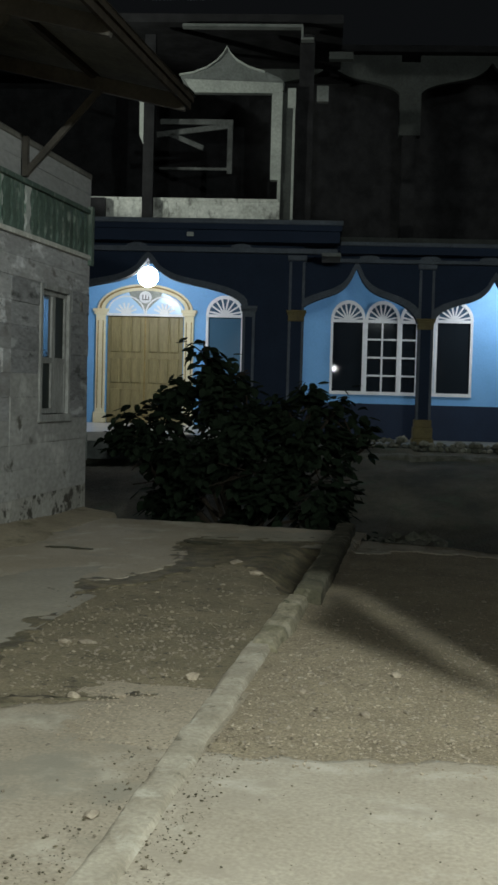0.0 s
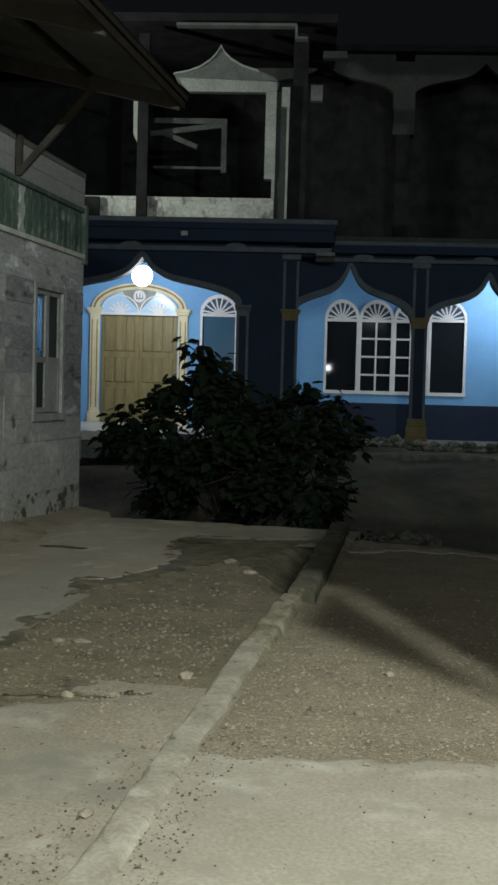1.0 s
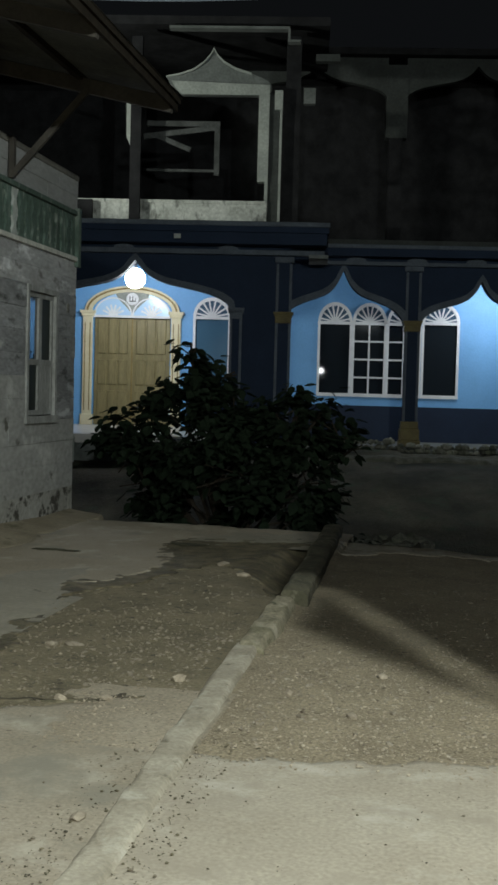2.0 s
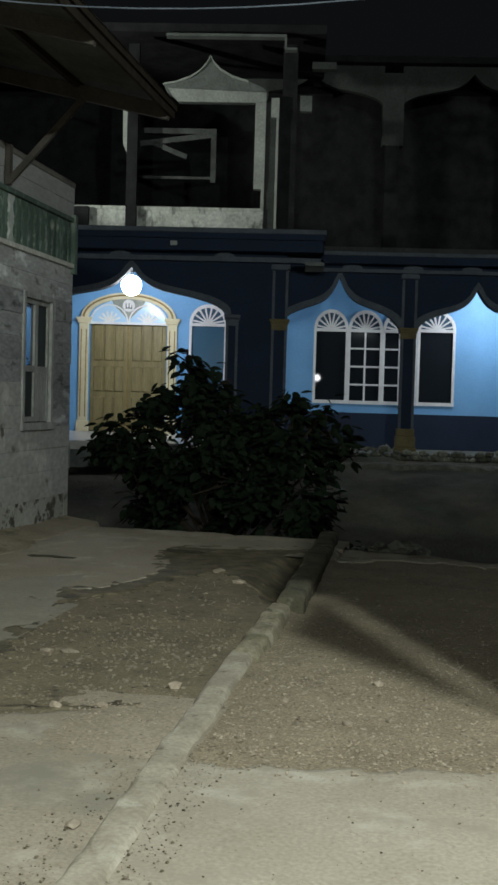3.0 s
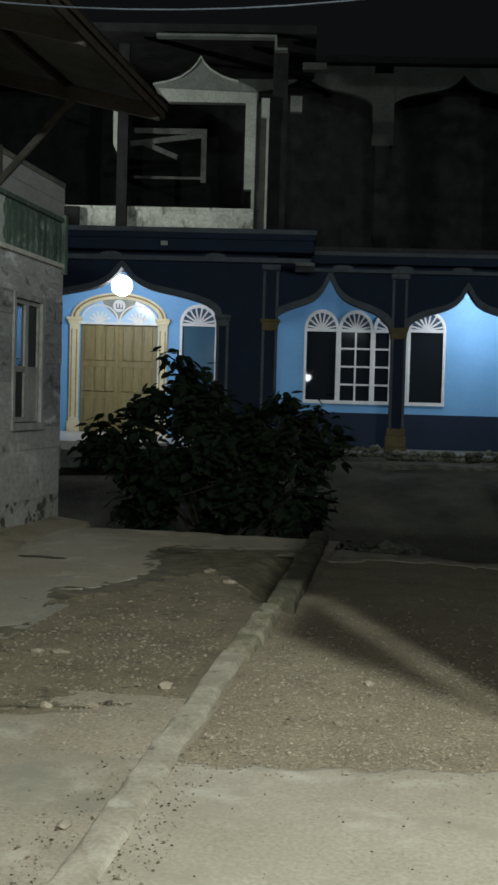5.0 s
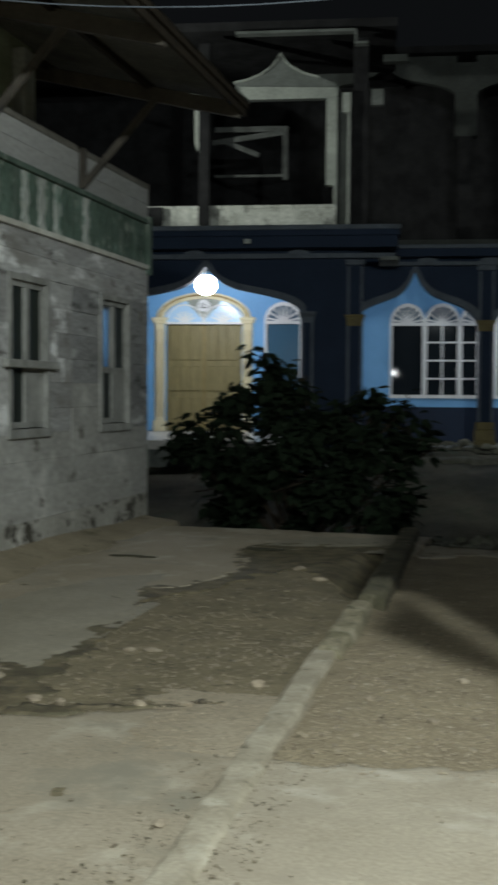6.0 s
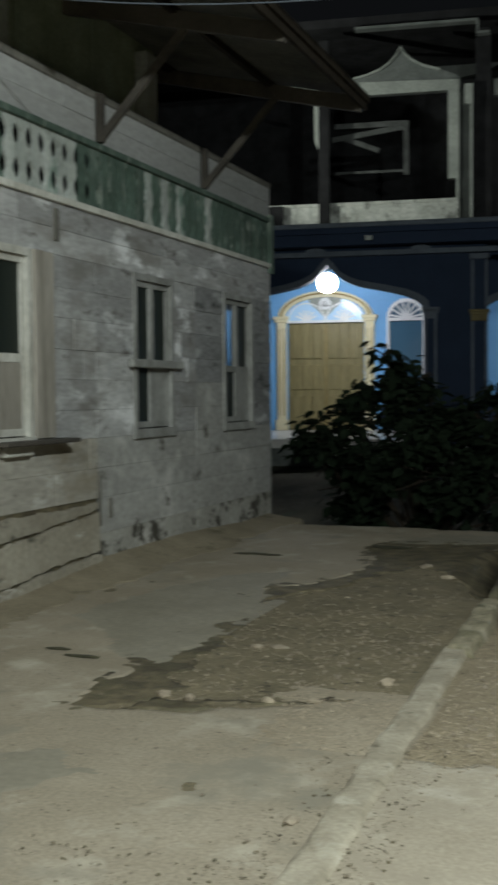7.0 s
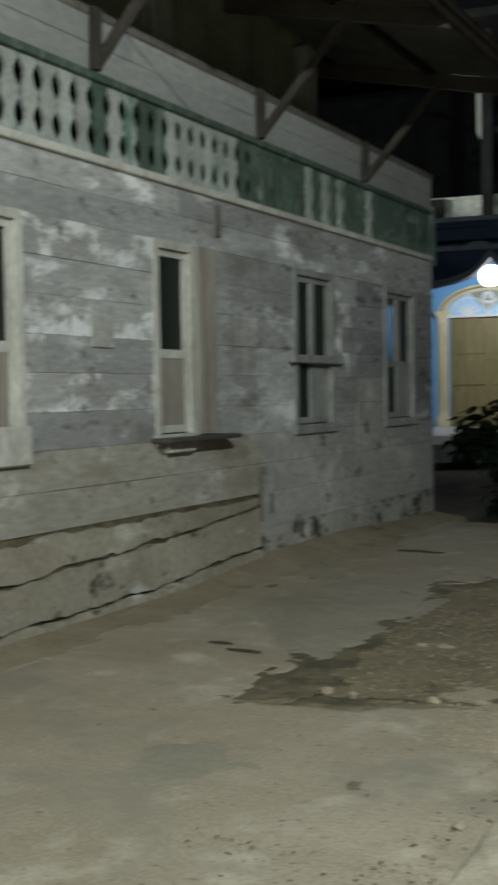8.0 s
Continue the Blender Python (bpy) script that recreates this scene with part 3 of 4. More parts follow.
# Near-black strip that gives the fretwork gaps their shade.
part("band_shade_backing", boxes((-0.17, -0.13, Y0, WALL_END - 0.02, 2.78, 3.30)), BLACKISH, old_house_wall)


def baluster_mesh(paint):
    """A flat sawn baluster with waisted sides."""
    right = []
    for i in range(15):
        t = i / 14
        w = 0.056 + 0.026 * math.cos(t * 4 * math.pi) - (0.018 if 0.44 < t < 0.56 else 0)
        right.append((w, 2.822 + 0.456 * t))
    outline = right + [(-x, z) for x, z in reversed(right)]
    bm = plate(bmesh.new(), outline, -0.012, 0.012)
    bmesh.ops.rotate(bm, verts=bm.verts, cent=(0, 0, 0), matrix=Matrix.Rotation(math.pi / 2, 3, "Z"))
    me = bpy.data.meshes.new("baluster")
    bmesh.ops.recalc_face_normals(bm, faces=bm.faces)
    bm.to_mesh(me)
    bm.free()
    me.materials.append(paint)
    return me


bal, bal_worn = baluster_mesh(GREEN), baluster_mesh(GREEN_WORN)
y = 2.0
while y < WALL_END - 0.05:
    share("baluster", bal_worn if rnd.random() < (0.95 if y < 5.8 else 0.72 if y < 7.6 else 0.16) else bal, old_house_wall, pose(-0.01, y, rnd.uniform(-0.004, 0.004), 0, 0, rnd.uniform(-2, 2)))
    y += 0.168
part("corner_board", boxes((-0.04, 0.045, WALL_END - 0.07, WALL_END + 0.012, 2.72, 3.36)), GREEN, old_house_wall)
part("wall_plate", boxes((-0.16, 0.015, Y0, WALL_END, 3.66, 3.72), bevel=0.008), ROOFING, old_house_wall, "dark timber wall plate")


def casement(y0, y1, leaves, glass=None):
    """A tall narrow window: frame, one or two leaves with glass above and a panel below."""
    paint = FRAME if leaves == 1 else FRAME_GREY
    lower = SHUTTER if leaves == 1 else FRAME_GREY
    w = thing("window_1", (WALL_X, y0, SILL), "tall narrow casement window in an old cream wooden frame", "window", "old house windows", "structure")
    W, H = y1 - y0, HEAD - SILL
    fr = 0.055
    part("window_frame", boxes((-0.10, 0.018, 0, fr, 0, H), (-0.10, 0.018, W - fr, W, 0, H), (-0.10, 0.017, fr, W - fr, H - fr, H), (-0.10, 0.03, -0.02, W + 0.02, -0.03, fr - 0.01)), paint, w)
    n = leaves
    step = (W - 2 * fr) / n
    for i in range(n):
        a = fr + i * step
        sash = part("sash", boxes((-0.06, -0.015, a + 0.003, a + 0.043, fr, H - fr), (-0.06, -0.015, a + step - 0.043, a + step - 0.003, fr, H - fr),
                                  (-0.06, -0.016, a + 0.043, a + step - 0.043, H - fr - 0.05, H - fr), (-0.06, -0.016, a + 0.043, a + step - 0.043, fr, fr + 0.05),
                                  (-0.06, -0.016, a + 0.043, a + step - 0.043, 0.56, 0.62)), paint, w)
        part("pane", boxes((-0.045, -0.038, a + 0.04, a + step - 0.04, 0.60, H - fr - 0.04)), (glass if i == 0 else DIRTY_GLASS), sash)
        if i == 0 and n > 1:
            part("pane", boxes((-0.045, -0.038, a + 0.04, a + step - 0.04, fr + 0.04, 0.57)), DIRTY_GLASS, sash)
        else:
            part("panel", boxes((-0.05, -0.022, a + 0.04, a + step - 0.04, fr + 0.04, 0.57)), lower, sash)
    return w


for (a, b), n in zip(WINDOWS, (1, 1, 1, 2, 2)):
    casement(a, b, n, SHINY_GLASS if a > 10 else DIRTY_GLASS)
# a bar across the second window from the end, a plank shutter and a ledge at the next
tagged(link("window_bar", boxes((WALL_X + 0.012, WALL_X + 0.062, 8.42, 9.46, 1.61, 1.68), bevel=0.008), FRAME_GREY), "weathered plank fixed across a window", "plank")
tagged(link("shutter", boxes((WALL_X + 0.006, WALL_X + 0.035, 6.94, 7.20, 1.08, 2.40), bevel=0.005), SHUTTER), "bare wooden shutter board folded against the wall", "shutter")
tagged(link("ledge", boxes((WALL_X, WALL_X + 0.16, 6.36, 7.34, 1.045, 1.075), bevel=0.006), TIMBER), "dark wooden ledge plank under a window", "ledge")

# dark strips added for streaks and a slot, and a nailed patch on the old wall
WALL_MARKS = ((7.25, 7.31, 2.50, 2.73), (7.87, 7.905, 0.36, 0.76), (8.05, 8.09, 0.41, 0.57), (11.72, 11.76, 2.2, 2.3))
for y0, y1, z0, z1 in WALL_MARKS:
    tagged(link("wall_mark", boxes((WALL_X + 0.004, WALL_X + 0.022, y0, y1, z0, z1), bevel=0.003), ROOFING), "thin dark strip drawing a mark on the board wall", "strap", "wall straps")
tagged(link("patch_board", boxes((WALL_X + 0.004, WALL_X + 0.016, 5.72, 5.95, 1.66, 1.86), bevel=0.003), BOARD_FAR), "small pale patch board nailed to the wall", "board")
tagged(link("sill_block", boxes((WALL_X + 0.004, WALL_X + 0.05, 4.40, 5.09, 0.98, 1.20), bevel=0.008), FRAME), "pale cream block under a window frame", "sill")
tagged(link("sill_bracket", boxes((WALL_X + 0.002, WALL_X + 0.06, 6.50, 6.85, 0.97, 1.045), bevel=0.006), FRAME), "pale wooden bracket under the window ledge", "bracket")

# ---- roof of the old house ----
EAVE_X, EAVE_Z, SLOPE = -2.62, 3.98, 0.234


def roof_z(x):
    return EAVE_Z + (EAVE_X - x) * SLOPE


roof = thing("roof", (0, 0, 0), "low rusty zinc eaves on dark timbers", "roof", kind="structure")
bm = bmesh.new()
xs = [EAVE_X + 0.06 - i * 0.0762 for i in range(75)]
for y0, y1 in ((-8, ROOF_END + 0.12),):
    a = [bm.verts.new((x, y0, roof_z(x) + 0.10)) for i, x in enumerate(xs)]
    b = [bm.verts.new((x, y1, roof_z(x) + 0.10)) for i, x in enumerate(xs)]
    for i in range(len(xs) - 1):
        bm.faces.new((a[i], a[i + 1], b[i + 1], b[i]))
bmesh.ops.solidify(bm, geom=bm.faces[:], thickness=0.012)
part("roof_sheet", bm, ROOFING, roof)
for y in (-0.5, 1.6, 3.66, 5.78, 7.93, ROOF_END):
    part("rafter", beam(bmesh.new(), (EAVE_X, y, roof_z(EAVE_X)), (-7.5, y, roof_z(-7.5)), 0.06, 0.13), TIMBER, roof)
for x in (EAVE_X + 0.02, -3.5, -4.5, -5.5):
    part("purlin", beam(bmesh.new(), (x, -8, roof_z(x) + 0.07), (x, ROOF_END + 0.1, roof_z(x) + 0.07), 0.05, 0.06), BARK, roof)
part("fascia_board", boxes((EAVE_X - 0.01, EAVE_X + 0.02, -8, ROOF_END + 0.1, EAVE_Z - 0.03, EAVE_Z + 0.11)), BARK, roof)
for y in (1.6, 3.66, 5.78, 7.93, 10.04):
    br = part("brace", beam(bmesh.new(), (WALL_X + 0.05, y, 3.36), (-3.42, y, roof_z(-3.42) - 0.05), 0.04, 0.058), TIMBER, roof)
    part("brace_post", boxes((WALL_X + 0.02, WALL_X + 0.07, y - 0.03, y + 0.03, 3.33, 3.70)), TIMBER, br)
upper = thing("wall_upper", (0, 0, 0), "dull green panelled upper wall under the eaves", "wall", kind="structure")
y = -6.0
while y < 9.1:
    part("panel", boxes((WALL_X - 0.30, WALL_X - 0.26, y, y + 1.18, 3.70, 4.75)), GREEN_WALL, upper)
    y += 1.2
for y in (4.4, 6.8, 9.25):
    part("post", boxes((WALL_X - 0.26, WALL_X - 0.14, y - 0.08, y + 0.14, 3.72, 4.40), bevel=0.008), RENDER_GREY, upper)

# ---- added canopy, out of view, that shades the lane ----
canopy = thing("canopy", (0, 0, 0), "added unseen zinc canopy that shades the lane", "canopy", kind="structure")


def flat_sheet(outline, z0, z1):
    bm = bmesh.new()
    lo, hi = [bm.verts.new((x, y, z0)) for x, y in outline], [bm.verts.new((x, y, z1)) for x, y in outline]
    bm.faces.new(lo[::-1]), bm.faces.new(hi)
    for i in range(len(lo)):
        k = (i + 1) % len(lo)
        bm.faces.new((lo[i], lo[k], hi[k], hi[i]))
    return bm


def overhead(x, y, h=2.7):
    """The point at height h on the line from the street light to a place on the ground."""
    k = (STREET.z - h) / STREET.z
    return (STREET.x + (x - STREET.x) * k, STREET.y + (y - STREET.y) * k)


# Sheets follow the wanted shadow outlines; their gap lets a light strip through.
part("roof_sheet", flat_sheet([overhead(x, y) for x, y in ((-0.92, 6.75), (0.18, 5.33), (1.9, 3.2), (1.95, 3.35), (0.16, 5.52), (-0.86, 8.0))], 2.69, 2.71), ROOFING, canopy)
part("roof_sheet", flat_sheet([overhead(x, y) for x, y in ((-1.24, 8.3), (-0.78, 8.12), (0.26, 5.58), (2.1, 3.4), (5.5, 3.4), (5.5, 14.5), (-1.5, 14.5), (-1.38, 11.0))], 2.69, 2.71), ROOFING, canopy)
for x, y in ((2.75, 3.0), (4.5, 3.0), (4.5, 9.3), (1.6, 9.3)):
    part("post", boxes((x - 0.05, x + 0.05, y - 0.05, y + 0.05, -0.4, 2.69)), TIMBER, canopy)

# ---- blue house ----
WALL_D, RIGHT_D, LEFT_D = 23.4, 21.2, 20.4
FLOOR, LOW_FLOOR = 0.63, 0.45
house = thing("blue_house", m=HOUSE, label="blue house with arched porch and unfinished concrete upper floor", category="house")

OGEE = [(1.0, 0.0), (0.985, 0.07), (0.95, 0.15), (0.88, 0.24), (0.78, 0.32), (0.67, 0.38), (0.56, 0.43), (0.43, 0.48), (0.31, 0.535), (0.22, 0.60), (0.15, 0.68), (0.10, 0.76), (0.05, 0.87), (0.0, 1.0)]


def arch_line(centre, half, spring, rise, grow=0.0):
    right = [(centre + half * a + grow * (a ** 0.5) , spring + rise * b + grow * (1.4 if a < 0.1 else 1.0) * (1 if b > 0 else 0)) for a, b in OGEE]
    return [(2 * centre - x, z) for x, z in right] + right[-2::-1]


def arch_wall(parent, x0, x1, top, y0, thick, centre, half, spring, rise, mat):
    """The wall over an ogee opening."""
    line = arch_line(centre, half, spring, rise)
    bm = bmesh.new()
    upper_line = [(x, top) for x, z in line]
    ribbon(bm, line, upper_line, y0, y0 + thick)
    if x0 < line[0][0]:
        box(bm, x0, line[0][0], y0, y0 + thick, spring, top)
    if x1 > line[-1][0]:
        box(bm, line[-1][0], x1, y0, y0 + thick, spring, top)
    return part("arch_wall", bm, mat, parent)


def arch_trim(parent, y0, centre, half, spring, rise):
    inner, outer = arch_line(centre, half - 0.004, spring, rise), arch_line(centre, half, spring, rise, 0.095)
    return part("arch_moulding", ribbon(bmesh.new(), inner, outer, y0 - 0.03, y0 + 0.002), TRIM, parent)


for x0, x1, z0, z1 in ((-9, -4.40, 0.1, 4.2), (-2.80, -2.33, 0.1, 4.2), (-1.55, 0.25, 0.1, 4.2), (2.37, 2.38, 0.1, 4.2), (3.15, 9, 0.1, 4.2), (-4.40, -2.80, 2.90, 4.2), (-2.33, -1.55, 2.90, 4.2),
                       (0.25, 2.37, 2.86, 4.2), (2.38, 3.15, 2.89, 4.2), (-2.33, -1.55, 0.1, 1.38), (0.25, 2.37, 0.1, 1.38), (2.38, 3.15, 0.1, 1.38)):
    part("wall", boxes((x0, x1, WALL_D, WALL_D + 0.2, z0, z1)), LIGHT_BLUE, house, "light blue painted wall")
part("dado", boxes((-2.45, 9, WALL_D - 0.02, WALL_D - 0.003, LOW_FLOOR, 1.17)), DADO, house, "dark navy painted dado")
part("porch_ceiling", boxes((-9, 0.36, LEFT_D + 0.24, WALL_D, 3.95, 4.05), (0.36, 9, RIGHT_D + 0.24, WALL_D, 3.95, 4.05)), NAVY, house)
part("porch_floor", boxes((-9, -1.36, LEFT_D - 1.85, WALL_D, 0.48, FLOOR), bevel=0.008), TILE, house, "pale tiled porch floor")
part("porch_base", boxes((-9, -1.40, LEFT_D - 1.80, WALL_D, -0.3, 0.479), (-1.40, 0.30, LEFT_D - 0.04, WALL_D, -0.3, 0.43)), DULL_GREY, house)
part("porch_floor", boxes((0.30, 9, RIGHT_D - 0.15, WALL_D, -0.3, LOW_FLOOR)), DULL_GREY, house, "grey cement porch floor")
part("step_post", boxes((-3.88, -3.84, LEFT_D - 1.96, LEFT_D - 1.90, -0.1, 0.70), (-3.81, -3.77, LEFT_D - 1.94, LEFT_D - 1.89, -0.1, 0.60), bevel=0.006), RENDER_GREY, house, "pale upright beside the porch")
part("inner_wall", boxes((-9, 9, WALL_D + 3.0, WALL_D + 3.2, 0.1, 4.1)), NAVY, house)

# arcade
left_bay = arch_wall(house, -9, -1.10, 4.0, LEFT_D, 0.24, -3.11, 1.74, 2.86, 0.86, NAVY)
arch_trim(house, LEFT_D, -3.11, 1.74, 2.86, 0.86)
part("arch_wall", boxes((-1.20, -0.30, LEFT_D, LEFT_D + 0.24, 0.2, 4.0)), NAVY, house)
arch_wall(house, -0.50, 2.0, 4.0, RIGHT_D, 0.24, 0.68, 1.14, 2.70, 1.0, NAVY)
arch_trim(house, RIGHT_D, 0.68, 1.14, 2.70, 1.0)
arch_wall(house, 2.0, 4.45, 4.0, RIGHT_D, 0.24, 3.24, 1.12, 2.70, 0.84, NAVY)
arch_trim(house, RIGHT_D, 3.24, 1.12, 2.70, 0.84)
arch_wall(house, 4.45, 9.0, 4.0, RIGHT_D, 0.24, 5.75, 1.12, 2.70, 0.84, NAVY)


def column(x, y, w, bottom, cap, top, base=True, paint=OCHRE):
    """A square porch column: pedestal, fluted shaft, ochre capital, pilaster above."""
    c = part("column", boxes((x - w / 2, x + w / 2, y - 0.04, y + 0.22, bottom, top)), NAVY, house)
    part("fillet", boxes((x - w / 2 - 0.012, x - w / 2 + 0.035, y - 0.06, y - 0.042, bottom, top - 0.12), (x + w / 2 - 0.035, x + w / 2 + 0.012, y - 0.06, y - 0.042, bottom, top - 0.12)), TRIM, c)
    part("capital", boxes((x - w / 2 - 0.05, x + w / 2 + 0.05, y - 0.10, y + 0.24, cap, cap + 0.04), (x - w / 2 - 0.03, x + w / 2 + 0.03, y - 0.08, y + 0.23, cap - 0.05, cap), (x - w / 2 - 0.015, x + w / 2 + 0.015, y - 0.07, y + 0.23, cap - 0.16, cap - 0.05), bevel=0.008), paint, c, "dull ochre capital")
    part("top_block", boxes((x - w / 2 - 0.04, x + w / 2 + 0.04, y - 0.08, y + 0.2, top - 0.10, top), bevel=0.01), TRIM, c)
    if base:
        part("pedestal", boxes((x - 0.20, x + 0.20, y - 0.13, y + 0.24, 0.44, 0.57), (x - 0.18, x + 0.18, y - 0.11, y + 0.24, 0.57, 0.78), (x - 0.16, x + 0.16, y - 0.09, y + 0.24, 0.78, 0.92), bevel=0.012), OCHRE, c, "ochre pedestal")
    return c


column(-1.26, LEFT_D, 0.20, 0.2, 2.86, 2.9, False, TRIM)
column(-0.41, LEFT_D, 0.26, 0.2, 2.80, 3.82, False)
column(1.98, RIGHT_D, 0.26, 0.2, 2.75, 3.80)
column(4.5, RIGHT_D, 0.26, 0.2, 2.75, 3.80)

# roof edge with cornices and small ornaments
part("cornice", boxes((-9, 0.36, LEFT_D - 0.45, LEFT_D + 0.1, 4.20, 4.36), (-9, 0.33, LEFT_D - 0.38, LEFT_D + 0.1, 4.0, 4.20)), NAVY, house)
part("cornice_moulding", boxes((-9, 0.38, LEFT_D - 0.48, LEFT_D - 0.45, 4.30, 4.38), (-9, 0.30, LEFT_D - 0.12, LEFT_D, 3.84, 3.93), bevel=0.008), TRIM, house)
part("cornice", boxes((0.36, 9, RIGHT_D - 0.35, RIGHT_D + 0.1, 3.93, 4.12)), NAVY, house)
part("cornice_moulding", boxes((0.36, 9, RIGHT_D - 0.38, RIGHT_D - 0.35, 4.07, 4.14), (0.30, 9, RIGHT_D - 0.12, RIGHT_D, 3.79, 3.86), bevel=0.008), TRIM, house)
part("cornice_return", boxes((0.02, 0.36, LEFT_D - 0.3, RIGHT_D - 0.1, 3.78, 3.84)), DULL_GREY, house)
for x, y, z in ((-3.3, LEFT_D - 0.10, 3.90), (-1.42, LEFT_D - 0.10, 3.90), (0.9, RIGHT_D - 0.10, 3.84), (2.02, RIGHT_D - 0.10, 3.84), (3.1, RIGHT_D - 0.10, 3.84)):
    part("ornament", plate(bmesh.new(), [(x - 0.2, z), (x + 0.2, z), (x + 0.17, z + 0.06), (x + 0.08, z + 0.09), (x, z + 0.17), (x - 0.08, z + 0.09), (x - 0.17, z + 0.06)], y - 0.04, y - 0.012), TRIM, house)
part("roof_slab", boxes((-9, 0.36, LEFT_D - 0.1, WALL_D + 3.2, 4.36, 4.44), (0.36, 9, RIGHT_D - 0.1, WALL_D + 3.2, 4.13, 4.26)), SHADE_GREY, house)


# ---- door of the blue house ----
def fan_outline(x0, x1, z0, rise, n=14):
    c, h = (x0 + x1) / 2, (x1 - x0) / 2
    return [(c - h * math.cos(math.pi * i / n), z0 + rise * math.sin(math.pi * i / n)) for i in range(n + 1)]


def arc_band(bm, c, z0, r_out, r_in, rise_out, rise_in, y0, y1, n=20):
    out = [(c - r_out * math.cos(math.pi * i / n), z0 + rise_out * math.sin(math.pi * i / n)) for i in range(n + 1)]
    inn = [(c - r_in * math.cos(math.pi * i / n), z0 + rise_in * math.sin(math.pi * i / n)) for i in range(n + 1)]
    return ribbon(bm, out, inn, y0, y1)


door = part("door", boxes((-4.40, -2.80, WALL_D + 0.10, WALL_D + 0.14, FLOOR, 2.86)), DOOR_WOOD, house, "double wooden door with raised panels, shut")
for i in range(2):
    x0 = -4.39 + i * 0.80
    leaf = part("door_leaf", boxes((x0, x0 + 0.78, WALL_D + 0.05, WALL_D + 0.10, FLOOR + 0.02, 2.85), bevel=0.004), DOOR_WOOD, door)
    for z0, z1 in ((FLOOR + 0.14, FLOOR + 0.72), (FLOOR + 0.84, FLOOR + 1.36), (FLOOR + 1.48, FLOOR + 2.28)):
        for k in range(3):
            a = x0 + 0.07 + k * 0.22
            bmz = z1 - (0.06 if z1 > 2.5 and k != 1 else 0)
            part("panel", boxes((a, a + 0.19, WALL_D + 0.018, WALL_D + 0.05, z0, bmz), bevel=0.016), DOOR_WOOD, leaf)
part("astragal", boxes((-3.615, -3.585, WALL_D + 0.025, WALL_D + 0.05, FLOOR + 0.02, 2.85), bevel=0.004), GOLD, door)
# surround: two pilasters with capitals and an arch
sur = part("surround", arc_band(bmesh.new(), -3.60, 2.98, 0.99, 0.84, 0.54, 0.41, WALL_D - 0.09, WALL_D + 0.02), CREAM, house, "cream and ochre door surround")
part("arch_bead", arc_band(bmesh.new(), -3.60, 2.98, 0.95, 0.91, 0.50, 0.465, WALL_D - 0.105, WALL_D - 0.088), GOLD, sur)
for x in (-4.52, -2.68):
    p = part("pilaster", boxes((x - 0.10, x + 0.10, WALL_D - 0.07, WALL_D, FLOOR, 2.88), bevel=0.008), CREAM, sur)
    part("inlay", boxes((x - 0.062, x - 0.042, WALL_D - 0.078, WALL_D - 0.068, FLOOR + 0.3, 2.75), (x + 0.042, x + 0.062, WALL_D - 0.078, WALL_D - 0.068, FLOOR + 0.3, 2.75)), GOLD, p)
    part("capital", boxes((x - 0.16, x + 0.16, WALL_D - 0.12, WALL_D, 2.94, 3.0), (x - 0.13, x + 0.13, WALL_D - 0.10, WALL_D, 2.88, 2.94), bevel=0.006), CREAM, p)
    part("base", boxes((x - 0.13, x + 0.13, WALL_D - 0.10, WALL_D, FLOOR, FLOOR + 0.22), bevel=0.008), CREAM, p)
# transom with twin fans and a round medallion
tr = part("transom", boxes((-4.42, -2.78, WALL_D - 0.055, WALL_D - 0.003, 2.86, 2.91)), WHITE, house)
part("transom_glass", plate(bmesh.new(), fan_outline(-4.42, -2.78, 2.9, 0.50), WALL_D - 0.012, WALL_D - 0.004), BLUE_GLASS, tr, "pale blue fanlight glass")
for c in (-4.0, -3.2):
    part("fan_rim", arc_band(bmesh.new(), c, 2.91, 0.40, 0.37, 0.37, 0.34, WALL_D - 0.045, WALL_D - 0.005), WHITE, tr)
    part("fan_hub", plate(bmesh.new(), fan_outline(c - 0.1, c + 0.1, 2.91, 0.09), WALL_D - 0.045, WALL_D - 0.005), WHITE, tr)
    for k in range(1, 7):
        a = math.pi * k / 7
        part("fan_rib", beam(bmesh.new(), (c - 0.10 * math.cos(a), WALL_D - 0.025, 2.91 + 0.09 * math.sin(a)), (c - 0.24 * math.cos(a), WALL_D - 0.025, 2.91 + 0.22 * math.sin(a)), 0.03, 0.04), WHITE, tr)
spandrel = part("spandrel", plate(bmesh.new(), [(-3.6, 2.94), (-3.42, 3.14), (-3.3, 3.24), (-3.25, 3.36), (-3.6, 3.42), (-3.95, 3.36), (-3.9, 3.24), (-3.78, 3.14)], WALL_D - 0.040, WALL_D - 0.007), RENDER_GREY, tr)
bm = bmesh.new()
bmesh.ops.create_cone(bm, cap_ends=True, segments=24, radius1=0.13, radius2=0.12, depth=0.03, matrix=Matrix.Translation((-3.6, WALL_D - 0.055, 3.25)) @ Matrix.Rotation(math.pi / 2, 4, "X"))
med = part("medallion", bm, WHITE, tr, "white round medallion with a dark mark")
part("mark", boxes((-3.66, -3.64, WALL_D - 0.077, WALL_D - 0.069, 3.21, 3.30), (-3.60, -3.58, WALL_D - 0.077, WALL_D - 0.069, 3.21, 3.30), (-3.54, -3.525, WALL_D - 0.077, WALL_D - 0.069, 3.21, 3.27), (-3.66, -3.52, WALL_D - 0.077, WALL_D - 0.069, 3.19, 3.21)), DULL_GREY, med)


